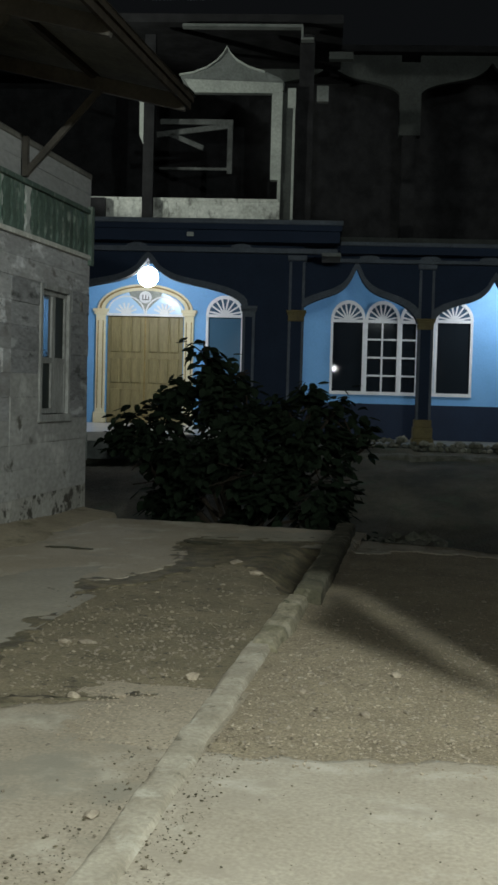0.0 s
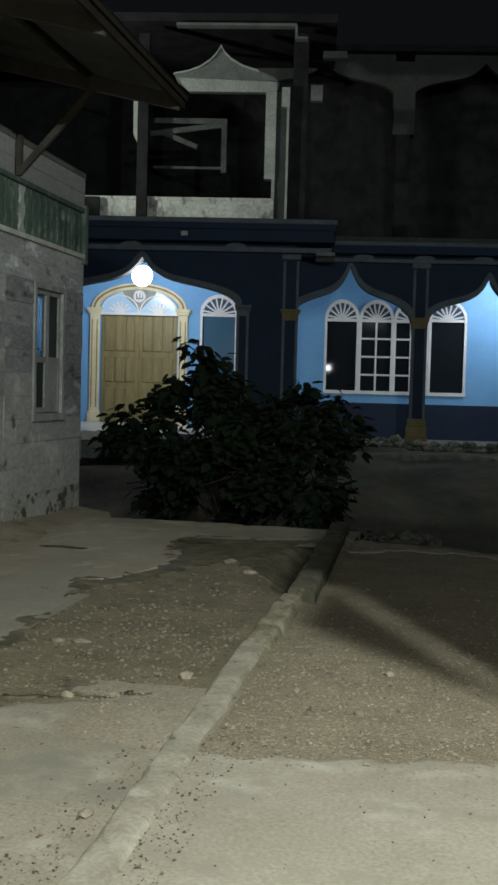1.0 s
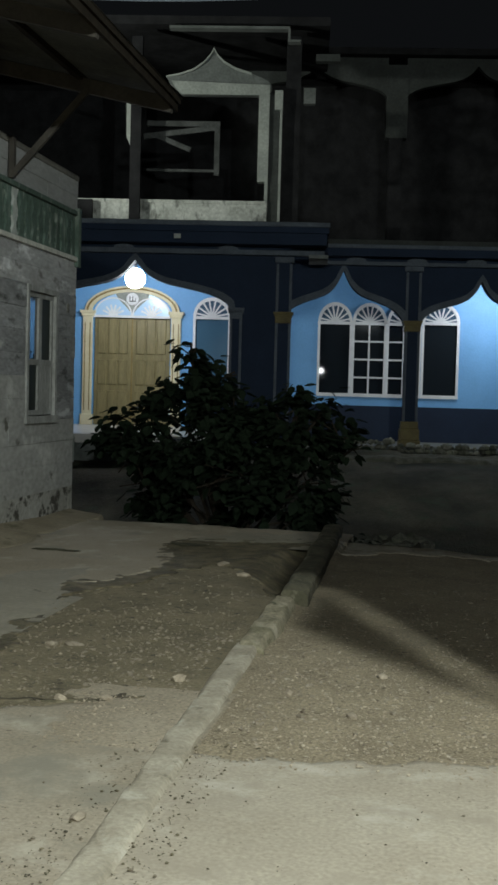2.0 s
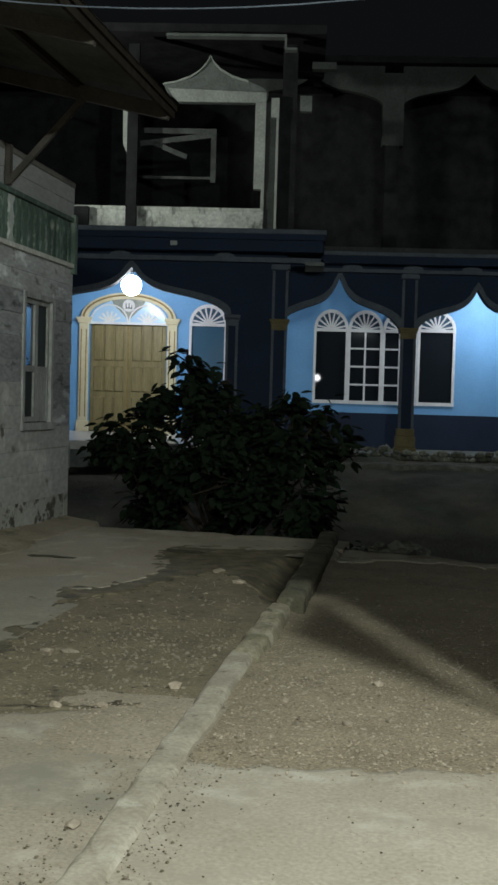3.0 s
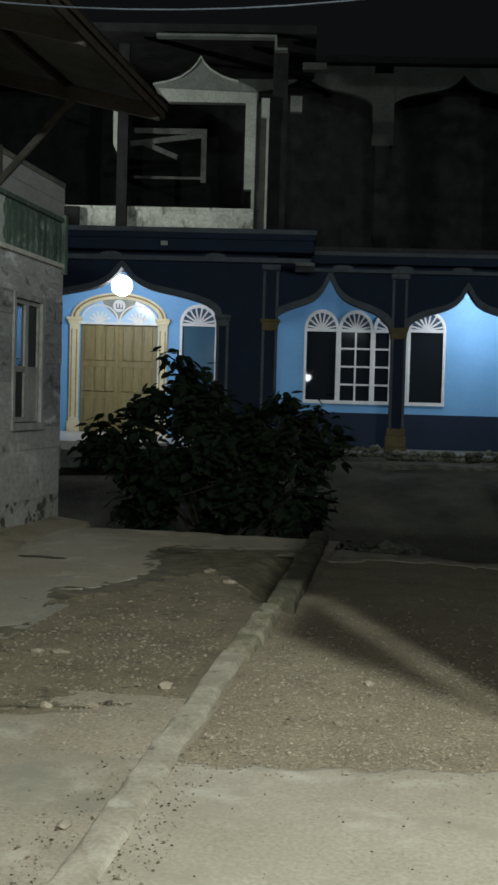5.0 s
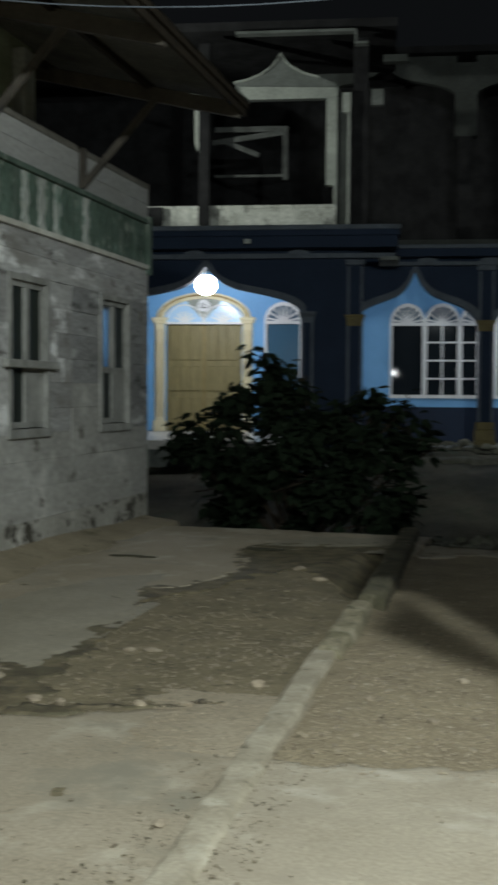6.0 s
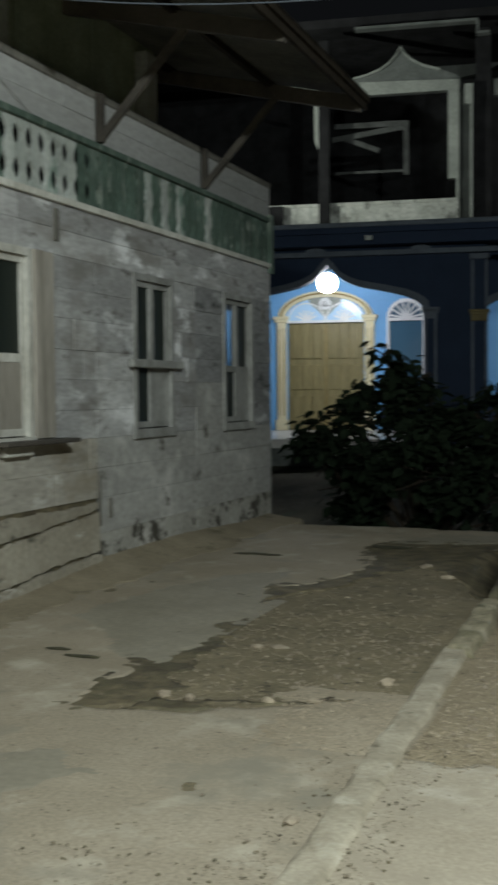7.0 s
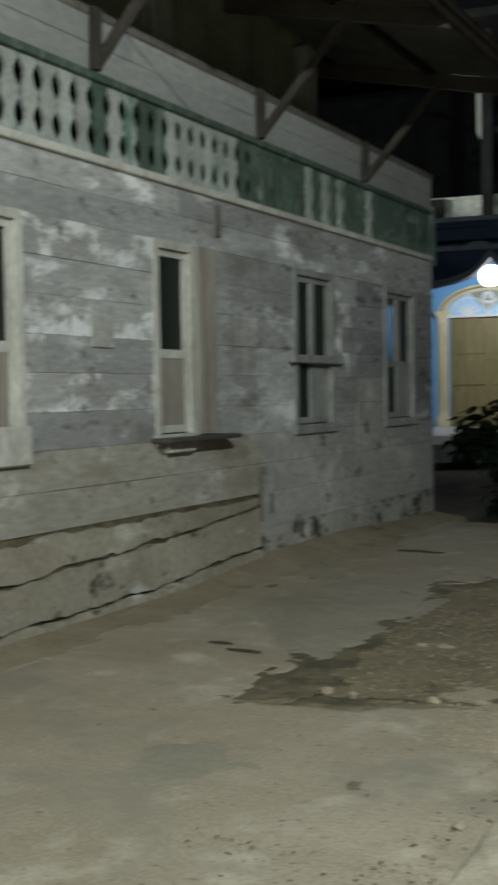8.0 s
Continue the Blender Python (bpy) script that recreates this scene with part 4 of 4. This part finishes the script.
def fan_window(x0, x1, z0, z1, fans, panes=None, glass=None):
    """White framed window with fan heads over each light; panes: per light, columns and rows."""
    w = part("window", boxes((x0, x0 + 0.05, WALL_D - 0.03, WALL_D + 0.06, z0, z1), (x1 - 0.05, x1, WALL_D - 0.03, WALL_D + 0.06, z0, z1), (x0, x1, WALL_D - 0.04, WALL_D + 0.06, z0 - 0.03, z0 + 0.04), (x0, x1, WALL_D - 0.032, WALL_D + 0.06, z1 - 0.03, z1 + 0.03)), WHITE, house, "white framed window with fan heads")
    step = (x1 - x0) / fans
    for i in range(fans):
        a, b = x0 + i * step, x0 + (i + 1) * step
        c = (a + b) / 2
        if i:
            part("mullion", boxes((a - 0.05, a + 0.05, WALL_D - 0.028, WALL_D + 0.06, z0, z1), bevel=0.004), WHITE, w)
        part("pane", boxes((a + 0.02, b - 0.02, WALL_D + 0.035, WALL_D + 0.045, z0, z1)), glass or DARK_GLASS, w)
        part("fan_glass", plate(bmesh.new(), fan_outline(a + 0.02, b - 0.02, z1 + 0.02, 0.36), WALL_D - 0.008, WALL_D - 0.003), FAN_GLASS, w)
        part("fan_rim", arc_band(bmesh.new(), c, z1 + 0.02, step / 2, step / 2 - 0.06, 0.40, 0.33, WALL_D - 0.05, WALL_D - 0.002), WHITE, w)
        part("fan_hub", plate(bmesh.new(), fan_outline(c - 0.09, c + 0.09, z1 + 0.02, 0.09, 8), WALL_D - 0.045, WALL_D - 0.002), WHITE, w)
        for k in range(0, 8):
            g = math.pi * (k + 0.5) / 8
            r0, r1 = 0.08, step / 2 - 0.05
            part("fan_rib", beam(bmesh.new(), (c - r0 * math.cos(g), WALL_D - 0.024, z1 + 0.02 + r0 * math.sin(g)), (c - r1 * math.cos(g), WALL_D - 0.024, z1 + 0.02 + 0.34 * math.sin(g)), 0.018, 0.034), WHITE, w)
        cols, rows = panes[i] if panes else (1, 1)
        for k in range(1, cols):
            x = a + (b - a) * k / cols
            part("glazing_bar", boxes((x - 0.018, x + 0.018, WALL_D + 0.0, WALL_D + 0.034, z0, z1)), WHITE, w)
        for k in range(1, rows):
            z = z0 + (z1 - z0) * k / rows
            part("glazing_bar", boxes((a, b, WALL_D + 0.004, WALL_D + 0.032, z - 0.018, z + 0.018)), WHITE, w)
    return w


fan_window(-2.33, -1.55, 1.38, 2.90, 1, None, BLUE_PANE)
fan_window(0.25, 2.37, 1.38, 2.86, 3, [(1, 1), (2, 4), (2, 4)])
fan_window(2.38, 3.15, 1.38, 2.89, 1)

# porch lamps
for where, lit in ((PORCH, GLOBE_NEAR), (PORCH_TWO, GLOBE)):
    bm = bmesh.new()
    # Globe widened to take in the glare around the bulb.
    bmesh.ops.create_uvsphere(bm, u_segments=18, v_segments=10, radius=0.19)
    l = thing("porch_lamp", where, "bright white globe lamp hanging in the porch", "lamp", "porch lamps")
    part("globe", bm, lit, l, smooth=True)
    part("stem", beam(bmesh.new(), (0, 0, 0.19), (0, 0, 3.95 - where.z), 0.03, 0.03), METAL, l)
bm = boxes((-2.36, -2.24, LEFT_D - 0.50, LEFT_D - 0.482, 4.06, 4.14), bevel=0.006)
part("fitting", bm, RENDER_GREY, house, "small pale plate on the cornice")

rough_bar("garden_kerb", -20.0, -19.55, 0.0, 9.0, -0.5, 0.34, RUBBLE, "long low worn cement edging before the porch", 0.03, 9, 0.04).matrix_basis = HOUSE @ Matrix.Rotation(-math.pi / 2, 4, "Z")

# ---- unfinished upper floor ----
UP = RIGHT_D + 0.3
up = part("upper_floor", boxes((-9, -0.80, UP, UP + 0.15, 4.44, 4.97), bevel=0.01), RAW, house, "stained raw concrete parapet")
part("parapet_cap", boxes((-9, -0.84, UP - 0.03, UP + 0.18, 4.93, 4.99)), RAW, up)
part("pier", boxes((-1.0, -0.80, UP, UP + 0.2, 5.36, 7.05), (-0.86, -0.80, UP + 0.02, UP + 0.2, 4.97, 5.36)), RENDER_GREY, up)
part("pier", boxes((-0.80, -0.61, UP + 0.05, UP + 0.25, 4.44, 7.0)), SHADE_GREY, up, "side of the pier with its shade put in the grey")
part("roof_board", boxes((-9, -4.10, UP - 0.14, UP - 0.05, 4.36, 4.955)), BLACKISH, up, "dark board standing before the parapet")
part("roof_slat", beam(bmesh.new(), (-3.94, UP - 0.06, 7.25), (-3.36, UP - 0.06, 7.09), 0.04, 0.08), RENDER_GREY, up, "pale slat under the upper roof")
part("pier_edge", boxes((-0.60, -0.555, UP - 0.03, UP + 0.06, 4.44, 6.7), (-0.70, -0.55, UP - 0.04, UP + 0.05, 6.70, 7.06)), RENDER_GREY, up)
head = [(-2.46, 6.98), (-0.98, 6.98), (-0.78, 7.02), (-0.76, 7.16), (-0.86, 7.26), (-1.15, 7.38), (-1.45, 7.47), (-1.68, 7.60), (-1.80, 7.72), (-1.87, 7.84), (-1.94, 7.72), (-2.06, 7.58), (-2.25, 7.45), (-2.5, 7.36), (-2.76, 7.31), (-2.70, 7.18), (-2.56, 7.08)]
# Shaded head and lit soffit are told apart by two cement greys.
part("arch_head", plate(bmesh.new(), head, UP + 0.02, UP + 0.2), DULL_GREY, up, "cement ogee arch head in a shaded grey")
part("lit_soffit_band", plate(bmesh.new(), [(-2.46, 6.97), (-0.97, 6.97), (-0.80, 7.0), (-0.80, 7.16), (-2.66, 7.22), (-2.58, 7.08)], UP - 0.02, UP + 0.02), RENDER_GREY, up, "cement soffit band in a pale, lit grey")
rim = head[5:15]
part("arch_rim", ribbon(bmesh.new(), rim, [(x, z - 0.035) for x, z in rim], UP - 0.03, UP + 0.03), RENDER_GREY, up)
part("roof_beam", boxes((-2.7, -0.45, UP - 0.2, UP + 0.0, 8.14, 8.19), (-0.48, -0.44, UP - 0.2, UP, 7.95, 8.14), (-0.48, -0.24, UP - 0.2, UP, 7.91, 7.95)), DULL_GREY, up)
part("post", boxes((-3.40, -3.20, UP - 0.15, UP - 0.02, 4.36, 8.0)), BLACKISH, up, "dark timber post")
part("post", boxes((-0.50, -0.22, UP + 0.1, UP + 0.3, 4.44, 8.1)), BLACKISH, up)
part("hanging_board", plate(bmesh.new(), [(-3.50, 6.9), (-3.36, 6.9), (-3.36, 5.86), (-3.49, 6.15)], UP - 0.05, UP - 0.02), RENDER_GREY, up, "pale board hanging from the roof")
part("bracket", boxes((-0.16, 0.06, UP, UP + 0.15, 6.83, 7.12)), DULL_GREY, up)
part("bracket", boxes((0.05, 0.5, UP, UP + 0.2, 7.62, 7.75)), SHADE_GREY, up)
fr = part("loose_frame", boxes((-3.13, -1.74, UP + 0.20, UP + 0.26, 6.42, 6.52), (-1.84, -1.74, UP + 0.20, UP + 0.25, 5.5, 6.42), (-3.13, -1.84, UP + 0.20, UP + 0.25, 5.56, 5.61)), OLD_TIMBER, up, "timber frame with diagonal braces")
bm = bmesh.new()
beam(bm, (-3.2, UP + 0.23, 6.22), (-1.84, UP + 0.23, 6.40), 0.05, 0.1)
beam(bm, (-2.95, UP + 0.23, 6.24), (-2.3, UP + 0.23, 5.98), 0.05, 0.09)
part("brace", bm, OLD_TIMBER, fr)
FAR = WALL_D + 1.0
part("far_pier", boxes((1.58, 2.03, FAR, FAR + 0.3, 6.87, 8.4)), SHADE_GREY, up, "cement pier in a shade-darkened grey")
# Foot of the far pier as a near-black post: shade held in its colour.
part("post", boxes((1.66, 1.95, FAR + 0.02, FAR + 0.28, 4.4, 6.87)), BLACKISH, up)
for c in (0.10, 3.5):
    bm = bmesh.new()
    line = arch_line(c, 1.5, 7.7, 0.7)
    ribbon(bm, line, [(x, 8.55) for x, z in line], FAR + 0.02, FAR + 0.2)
    part("far_arch", bm, SHADE_GREY, up)
# Added near-black sheet and roof that keep the upper openings dark.
part("dark_back_sheet", boxes((-9, 9, FAR + 2.3, FAR + 2.5, 4.4, 8.55)), BLACKISH, up)
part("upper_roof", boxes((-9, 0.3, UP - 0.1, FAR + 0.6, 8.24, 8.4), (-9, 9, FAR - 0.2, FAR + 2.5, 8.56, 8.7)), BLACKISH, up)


# ---- shrub ----
rnd2 = random.Random(11)


def leaf_mesh(size):
    bm = bmesh.new()
    pts = [(0, 0), (0.30, 0.22), (0.36, 0.5), (0.20, 0.82), (0, 1.05), (-0.20, 0.82), (-0.36, 0.5), (-0.30, 0.22)]
    vs = [bm.verts.new((x * size, y * size, 0.10 * size * (abs(x) - 0.2) - 0.10 * size * y * y)) for x, y in pts]
    mid = [bm.verts.new((0, y * size, -0.06 * size - 0.10 * size * y * y)) for y in (0.35, 0.7)]
    for a, b, c in ((0, 1, 8), (1, 2, 8), (2, 9, 8), (2, 3, 9), (3, 4, 9), (4, 5, 9), (5, 6, 9), (6, 8, 9), (6, 7, 8), (7, 0, 8)):
        allv = vs + mid
        bm.faces.new((allv[a], allv[b], allv[c]))
    return bm


def shrub(name, base, lobes, count, size, label):
    s = thing(name, base, label, "shrub")
    st = bmesh.new()
    base_v = Vector(base)
    for lx, ly, lz, r in lobes:
        p, q = Vector((lx * 0.1, ly * 0.1, -0.05)), Vector((lx, ly, lz))
        mid = (p + q) / 2 + Vector((rnd2.uniform(-0.15, 0.15), rnd2.uniform(-0.15, 0.15), 0.1))
        beam(st, p, mid, 0.05, 0.05), beam(st, mid, q, 0.03, 0.03)
        for _ in range(5):
            d = Vector((rnd2.gauss(0, 1), rnd2.gauss(0, 1), rnd2.gauss(0.4, 0.8))).normalized() * r
            beam(st, q, q + d, 0.014, 0.014)
    part("trunk", st, BARK, s)
    verts, faces = [], []
    proto = leaf_mesh(1.0)
    proto.verts.index_update()
    pv = [v.co.copy() for v in proto.verts]
    pf = [[v.index for v in f.verts] for f in proto.faces]
    proto.free()
    total = sum(l[3] ** 2 for l in lobes)
    for lx, ly, lz, r in lobes:
        tips = [Vector((rnd2.gauss(0, 1), rnd2.gauss(0, 1), rnd2.gauss(0.25, 1))).normalized() * r * rnd2.uniform(0.7, 1.3) for _ in range(max(5, int(16 * r)))]
        for _ in range(int(count * r * r / total)):
            tip = rnd2.choice(tips)
            d = tip * (0.35 + 0.65 * rnd2.random() ** 0.5) + Vector((rnd2.gauss(0, 1), rnd2.gauss(0, 1), rnd2.gauss(0, 1))) * 0.075
            at = Vector((lx, ly, lz)) + d
            if at.z < 0.02:
                continue
            yaw = math.atan2(d.y, d.x) - math.pi / 2 + rnd2.uniform(-0.9, 0.9)
            m = Matrix.Translation(at) @ Euler((rnd2.uniform(-1.1, 0.3), rnd2.uniform(-0.5, 0.5), yaw)).to_matrix().to_4x4() @ Matrix.Scale(size * rnd2.uniform(0.55, 1.15), 4)
            k = len(verts)
            verts += [m @ v for v in pv]
            faces += [[i + k for i in f] for f in pf]
    me = bpy.data.meshes.new("foliage")
    me.from_pydata(verts, [], faces)
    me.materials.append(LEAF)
    ob = new("foliage", me)
    ob.parent = s
    return s


# ---- loose stones and litter ----
def stone_mesh(seed, sx, sy, sz, mat):
    bm = bmesh.new()
    bmesh.ops.create_icosphere(bm, subdivisions=1, radius=0.5)
    r = random.Random(seed)
    for v in bm.verts:
        v.co = Vector((v.co.x * sx, v.co.y * sy, v.co.z * sz)) * r.uniform(0.75, 1.2)
    me = bpy.data.meshes.new("stone")
    bm.to_mesh(me)
    bm.free()
    me.materials.append(mat)
    return me


def scatter(name, count, areas, sizes, mat, label, category, seed):
    """Many small stones lying on the soil, too many to count."""
    r = random.Random(seed)
    protos = []
    for i in range(6):
        me = stone_mesh(seed + i, 1, r.uniform(0.6, 1), r.uniform(0.35, 0.6), mat)
        protos.append(([v.co.copy() for v in me.vertices], [list(p.vertices) for p in me.polygons]))
        bpy.data.meshes.remove(me)
    verts, faces = [], []
    for _ in range(count):
        x0, x1, y0, y1, on_soil = r.choice(areas)
        x, y = r.uniform(x0, x1), r.uniform(y0, y1)
        if on_soil and x < -1.15 and not inside(x, y, PATCH):
            continue
        if on_soil and x > -0.9 and y < 4.35:
            continue
        s = sizes[0] + (sizes[1] - sizes[0]) * r.random() ** 4
        z = (terrain(x, y) if on_soil else 0.004) + s * 0.08
        pv, pf = r.choice(protos)
        m = Matrix.Translation((x, y, z)) @ Euler((r.uniform(-0.3, 0.3), r.uniform(-0.3, 0.3), r.uniform(0, 6.3))).to_matrix().to_4x4() @ Matrix.Scale(s, 4)
        k = len(verts)
        verts += [m @ v for v in pv]
        faces += [[i + k for i in f] for f in pf]
    me = bpy.data.meshes.new(name)
    me.from_pydata(verts, [], faces)
    me.materials.append(mat)
    return tagged(new(name, me), label, category, kind="stuff")


scatter("damp_pebbles", 4200, [(-2.8, -1.2, 4.5, 10.4, True), (-2.7, -1.2, 4.5, 7.0, True)], (0.005, 0.03), DAMP_PEBBLE, "brown pebbles pressed into the damp soil", "pebbles", 29)
scatter("fine_gravel", 7500, [(-0.95, 1.4, 4.3, 7.5, True)] * 4 + [(-0.95, 0.6, 4.3, 6.0, True)] * 3 + [(-0.95, 0.6, 4.1, 4.6, False), (-1.6, -1.1, 4.2, 4.9, False)], (0.004, 0.018), PEBBLE, "fine pale gravel over the brown soil", "gravel", 27)
scatter("pebbles", 1500, [(-1.9, -1.2, 4.8, 6.4, True), (-0.9, 1.4, 4.3, 8.5, True), (-0.9, 0.6, 4.3, 6.2, True), (-0.9, 0.6, 4.3, 6.2, True)], (0.008, 0.04), PEBBLE, "pale pebbles scattered over the brown soil", "pebbles", 31)
scatter("litter", 900, [(-3.6, -0.2, 2.4, 5.2, False), (-2.4, -1.1, 2.5, 3.4, False), (-0.9, 0.8, 2.9, 4.3, False), (-4.1, -3.0, 4.5, 9, False), (-1.28, -1.13, 2.7, 4.9, False), (-0.93, -0.80, 2.7, 4.2, False)], (0.003, 0.011), MUD, "dark crumbs of dirt on the concrete", "litter", 37)
scatter("kerb_crumbs", 900, [(-1.24, -1.08, 2.5, 5.2, False), (-0.96, -0.78, 2.5, 4.4, False), (-1.9, -1.1, 2.4, 3.1, False)], (0.004, 0.017), MUD, "dark crumbs of dirt along the kerb", "crumbs", 61)
scatter("chips", 260, [(-3.4, 0.5, 2.4, 5.0, False), (-1.3, -0.8, 2.6, 4.3, False)], (0.004, 0.022), PEBBLE, "pale cement crumbs on the worn concrete", "crumbs", 43)
for i, (x, y, a, c, h) in enumerate(((-2.00, 5.83, 0.14, 0.05, 0.03), (-2.12, 5.82, 0.08, 0.06, 0.03), (-1.27, 5.28, 0.09, 0.06, 0.05), (-1.16, 3.46, 0.085, 0.06, 0.02), (-0.31, 5.63, 0.06, 0.05, 0.03), (-1.55, 8.45, 0.12, 0.07, 0.04),
                                     (-1.8, 8.9, 0.14, 0.08, 0.04), (-2.2, 4.75, 0.08, 0.06, 0.04), (-2.05, 4.70, 0.07, 0.05, 0.05), (-1.7, 4.78, 0.09, 0.05, 0.04), (-1.5, 4.85, 0.07, 0.05, 0.04), (-0.72, 5.2, 0.07, 0.05, 0.03), (-0.4, 4.9, 0.06, 0.05, 0.03))):
    ob = new("stone", stone_mesh(50 + i, a, c, h, PEBBLE))
    ob.matrix_basis = pose(x, y, (0.008 if y < 4.4 else terrain(x, y) + h * 0.25), 0, 0, i * 37)
    tagged(ob, "pale broken stone lying on the ground", "stone", "loose stones")
rs = random.Random(8)
for i in range(110):
    x = -0.2 + i * 0.05 + rs.uniform(-0.04, 0.04)
    s = rs.uniform(0.08, 0.22)
    p = house_point(x, RIGHT_D - 0.42 + rs.uniform(-0.16, 0.08), 0)
    ob = new("rubble_stone", stone_mesh(90 + i, s, s * 0.8, s * 0.7, RUBBLE))
    ob.matrix_basis = pose(p.x, p.y, terrain(p.x, p.y) + s * 0.15 + (0.12 if i % 2 else 0.03), 0, 0, i * 50)
    tagged(ob, "rough grey rubble stone along the porch foot", "stone", "porch rubble")
for i in range(44):
    x, y = rs.gauss(-0.55, 0.42), rs.uniform(12.0, 13.0)
    s = rs.uniform(0.10, 0.26)
    ob = new("rubble_stone", stone_mesh(140 + i, s, s * 0.8, s * 0.7, RUBBLE))
    ob.matrix_basis = pose(x, y, terrain(x, y) + s * 0.12, 0, 0, i * 50)
    tagged(ob, "dark mossy rubble stone in the garden", "stone", "garden rubble")
for i, (x, y, a, c) in enumerate(((-3.39, 9.18, 0.42, 0.12), (-3.20, 9.14, 0.25, 0.07), (-3.13, 5.41, 0.18, 0.05), (-2.92, 5.29, 0.26, 0.04), (-2.3, 9.9, 0.5, 0.2))):
    ob = new("moss_clump", stone_mesh(200 + i, a, c, 0.018, MOSS))
    ob.matrix_basis = pose(x, y, 0.006, 0, 0, 4)
    tagged(ob, "flat clump of dry moss in a crack of the concrete", "moss", "moss clumps")
# a sagging cable above the lane
cv = bpy.data.curves.new("cable", "CURVE")
cv.dimensions, cv.bevel_depth, cv.bevel_resolution = "3D", 0.0045, 1
sp = cv.splines.new("POLY")
sp.points.add(16)
CABLE = ((-3.78, 5.80, 3.74), (0.9, 6.1, 3.74))
for i, pt in enumerate(sp.points):
    t = i / 16
    x, y, z = [u + (v - u) * t for u, v in zip(*CABLE)]
    pt.co = (x, y, z - 0.27 * 4 * t * (1 - t), 1)
cable = new("cable", cv)
cv.materials.append(TRIM)
tagged(cable, "thin pale cable strung across under the eaves", "cable")

B = house_point(-0.9, 14.3, 0)
gz = terrain(B.x, B.y)
LOBES = [(-0.55, 0, 2.42, 0.17), (-0.48, 0, 2.20, 0.26), (-0.20, 0.1, 2.12, 0.24), (-0.78, 0, 1.86, 0.28), (-0.35, 0, 1.85, 0.36), (-1.02, -0.1, 1.62, 0.27), (-1.38, 0, 1.40, 0.27), (-1.62, 0, 1.28, 0.17), (-1.2, -0.1, 1.22, 0.40), (0.05, -0.1, 1.55, 0.40),
         (0.45, 0, 1.50, 0.32), (0.85, 0, 1.80, 0.22), (1.05, 0.1, 1.62, 0.28), (1.36, 0, 1.45, 0.25), (1.52, 0, 1.28, 0.16), (0.80, -0.1, 1.25, 0.52), (-0.35, -0.2, 1.30, 0.62), (0.2, -0.25, 0.95, 0.65), (-1.10, -0.1, 0.78, 0.46),
         (-0.5, -0.3, 0.6, 0.6), (0.55, -0.2, 0.6, 0.6), (1.0, -0.1, 0.85, 0.38), (0.85, -0.2, 0.40, 0.4)]
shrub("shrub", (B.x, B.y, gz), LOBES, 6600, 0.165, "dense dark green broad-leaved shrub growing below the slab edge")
for x, y, s in ((-1.12, 12.2, 0.5), (-1.5, 12.3, 0.5)):
    shrub("low_plant", (x, y, terrain(x, y)), [(0, 0, 0.22 * s / 0.5, 0.3 * s), (0.2 * s, 0.1, 0.15, 0.25 * s), (-0.2 * s, 0, 0.16, 0.25 * s)], 160, 0.10, "small dark weed beside the shrub")
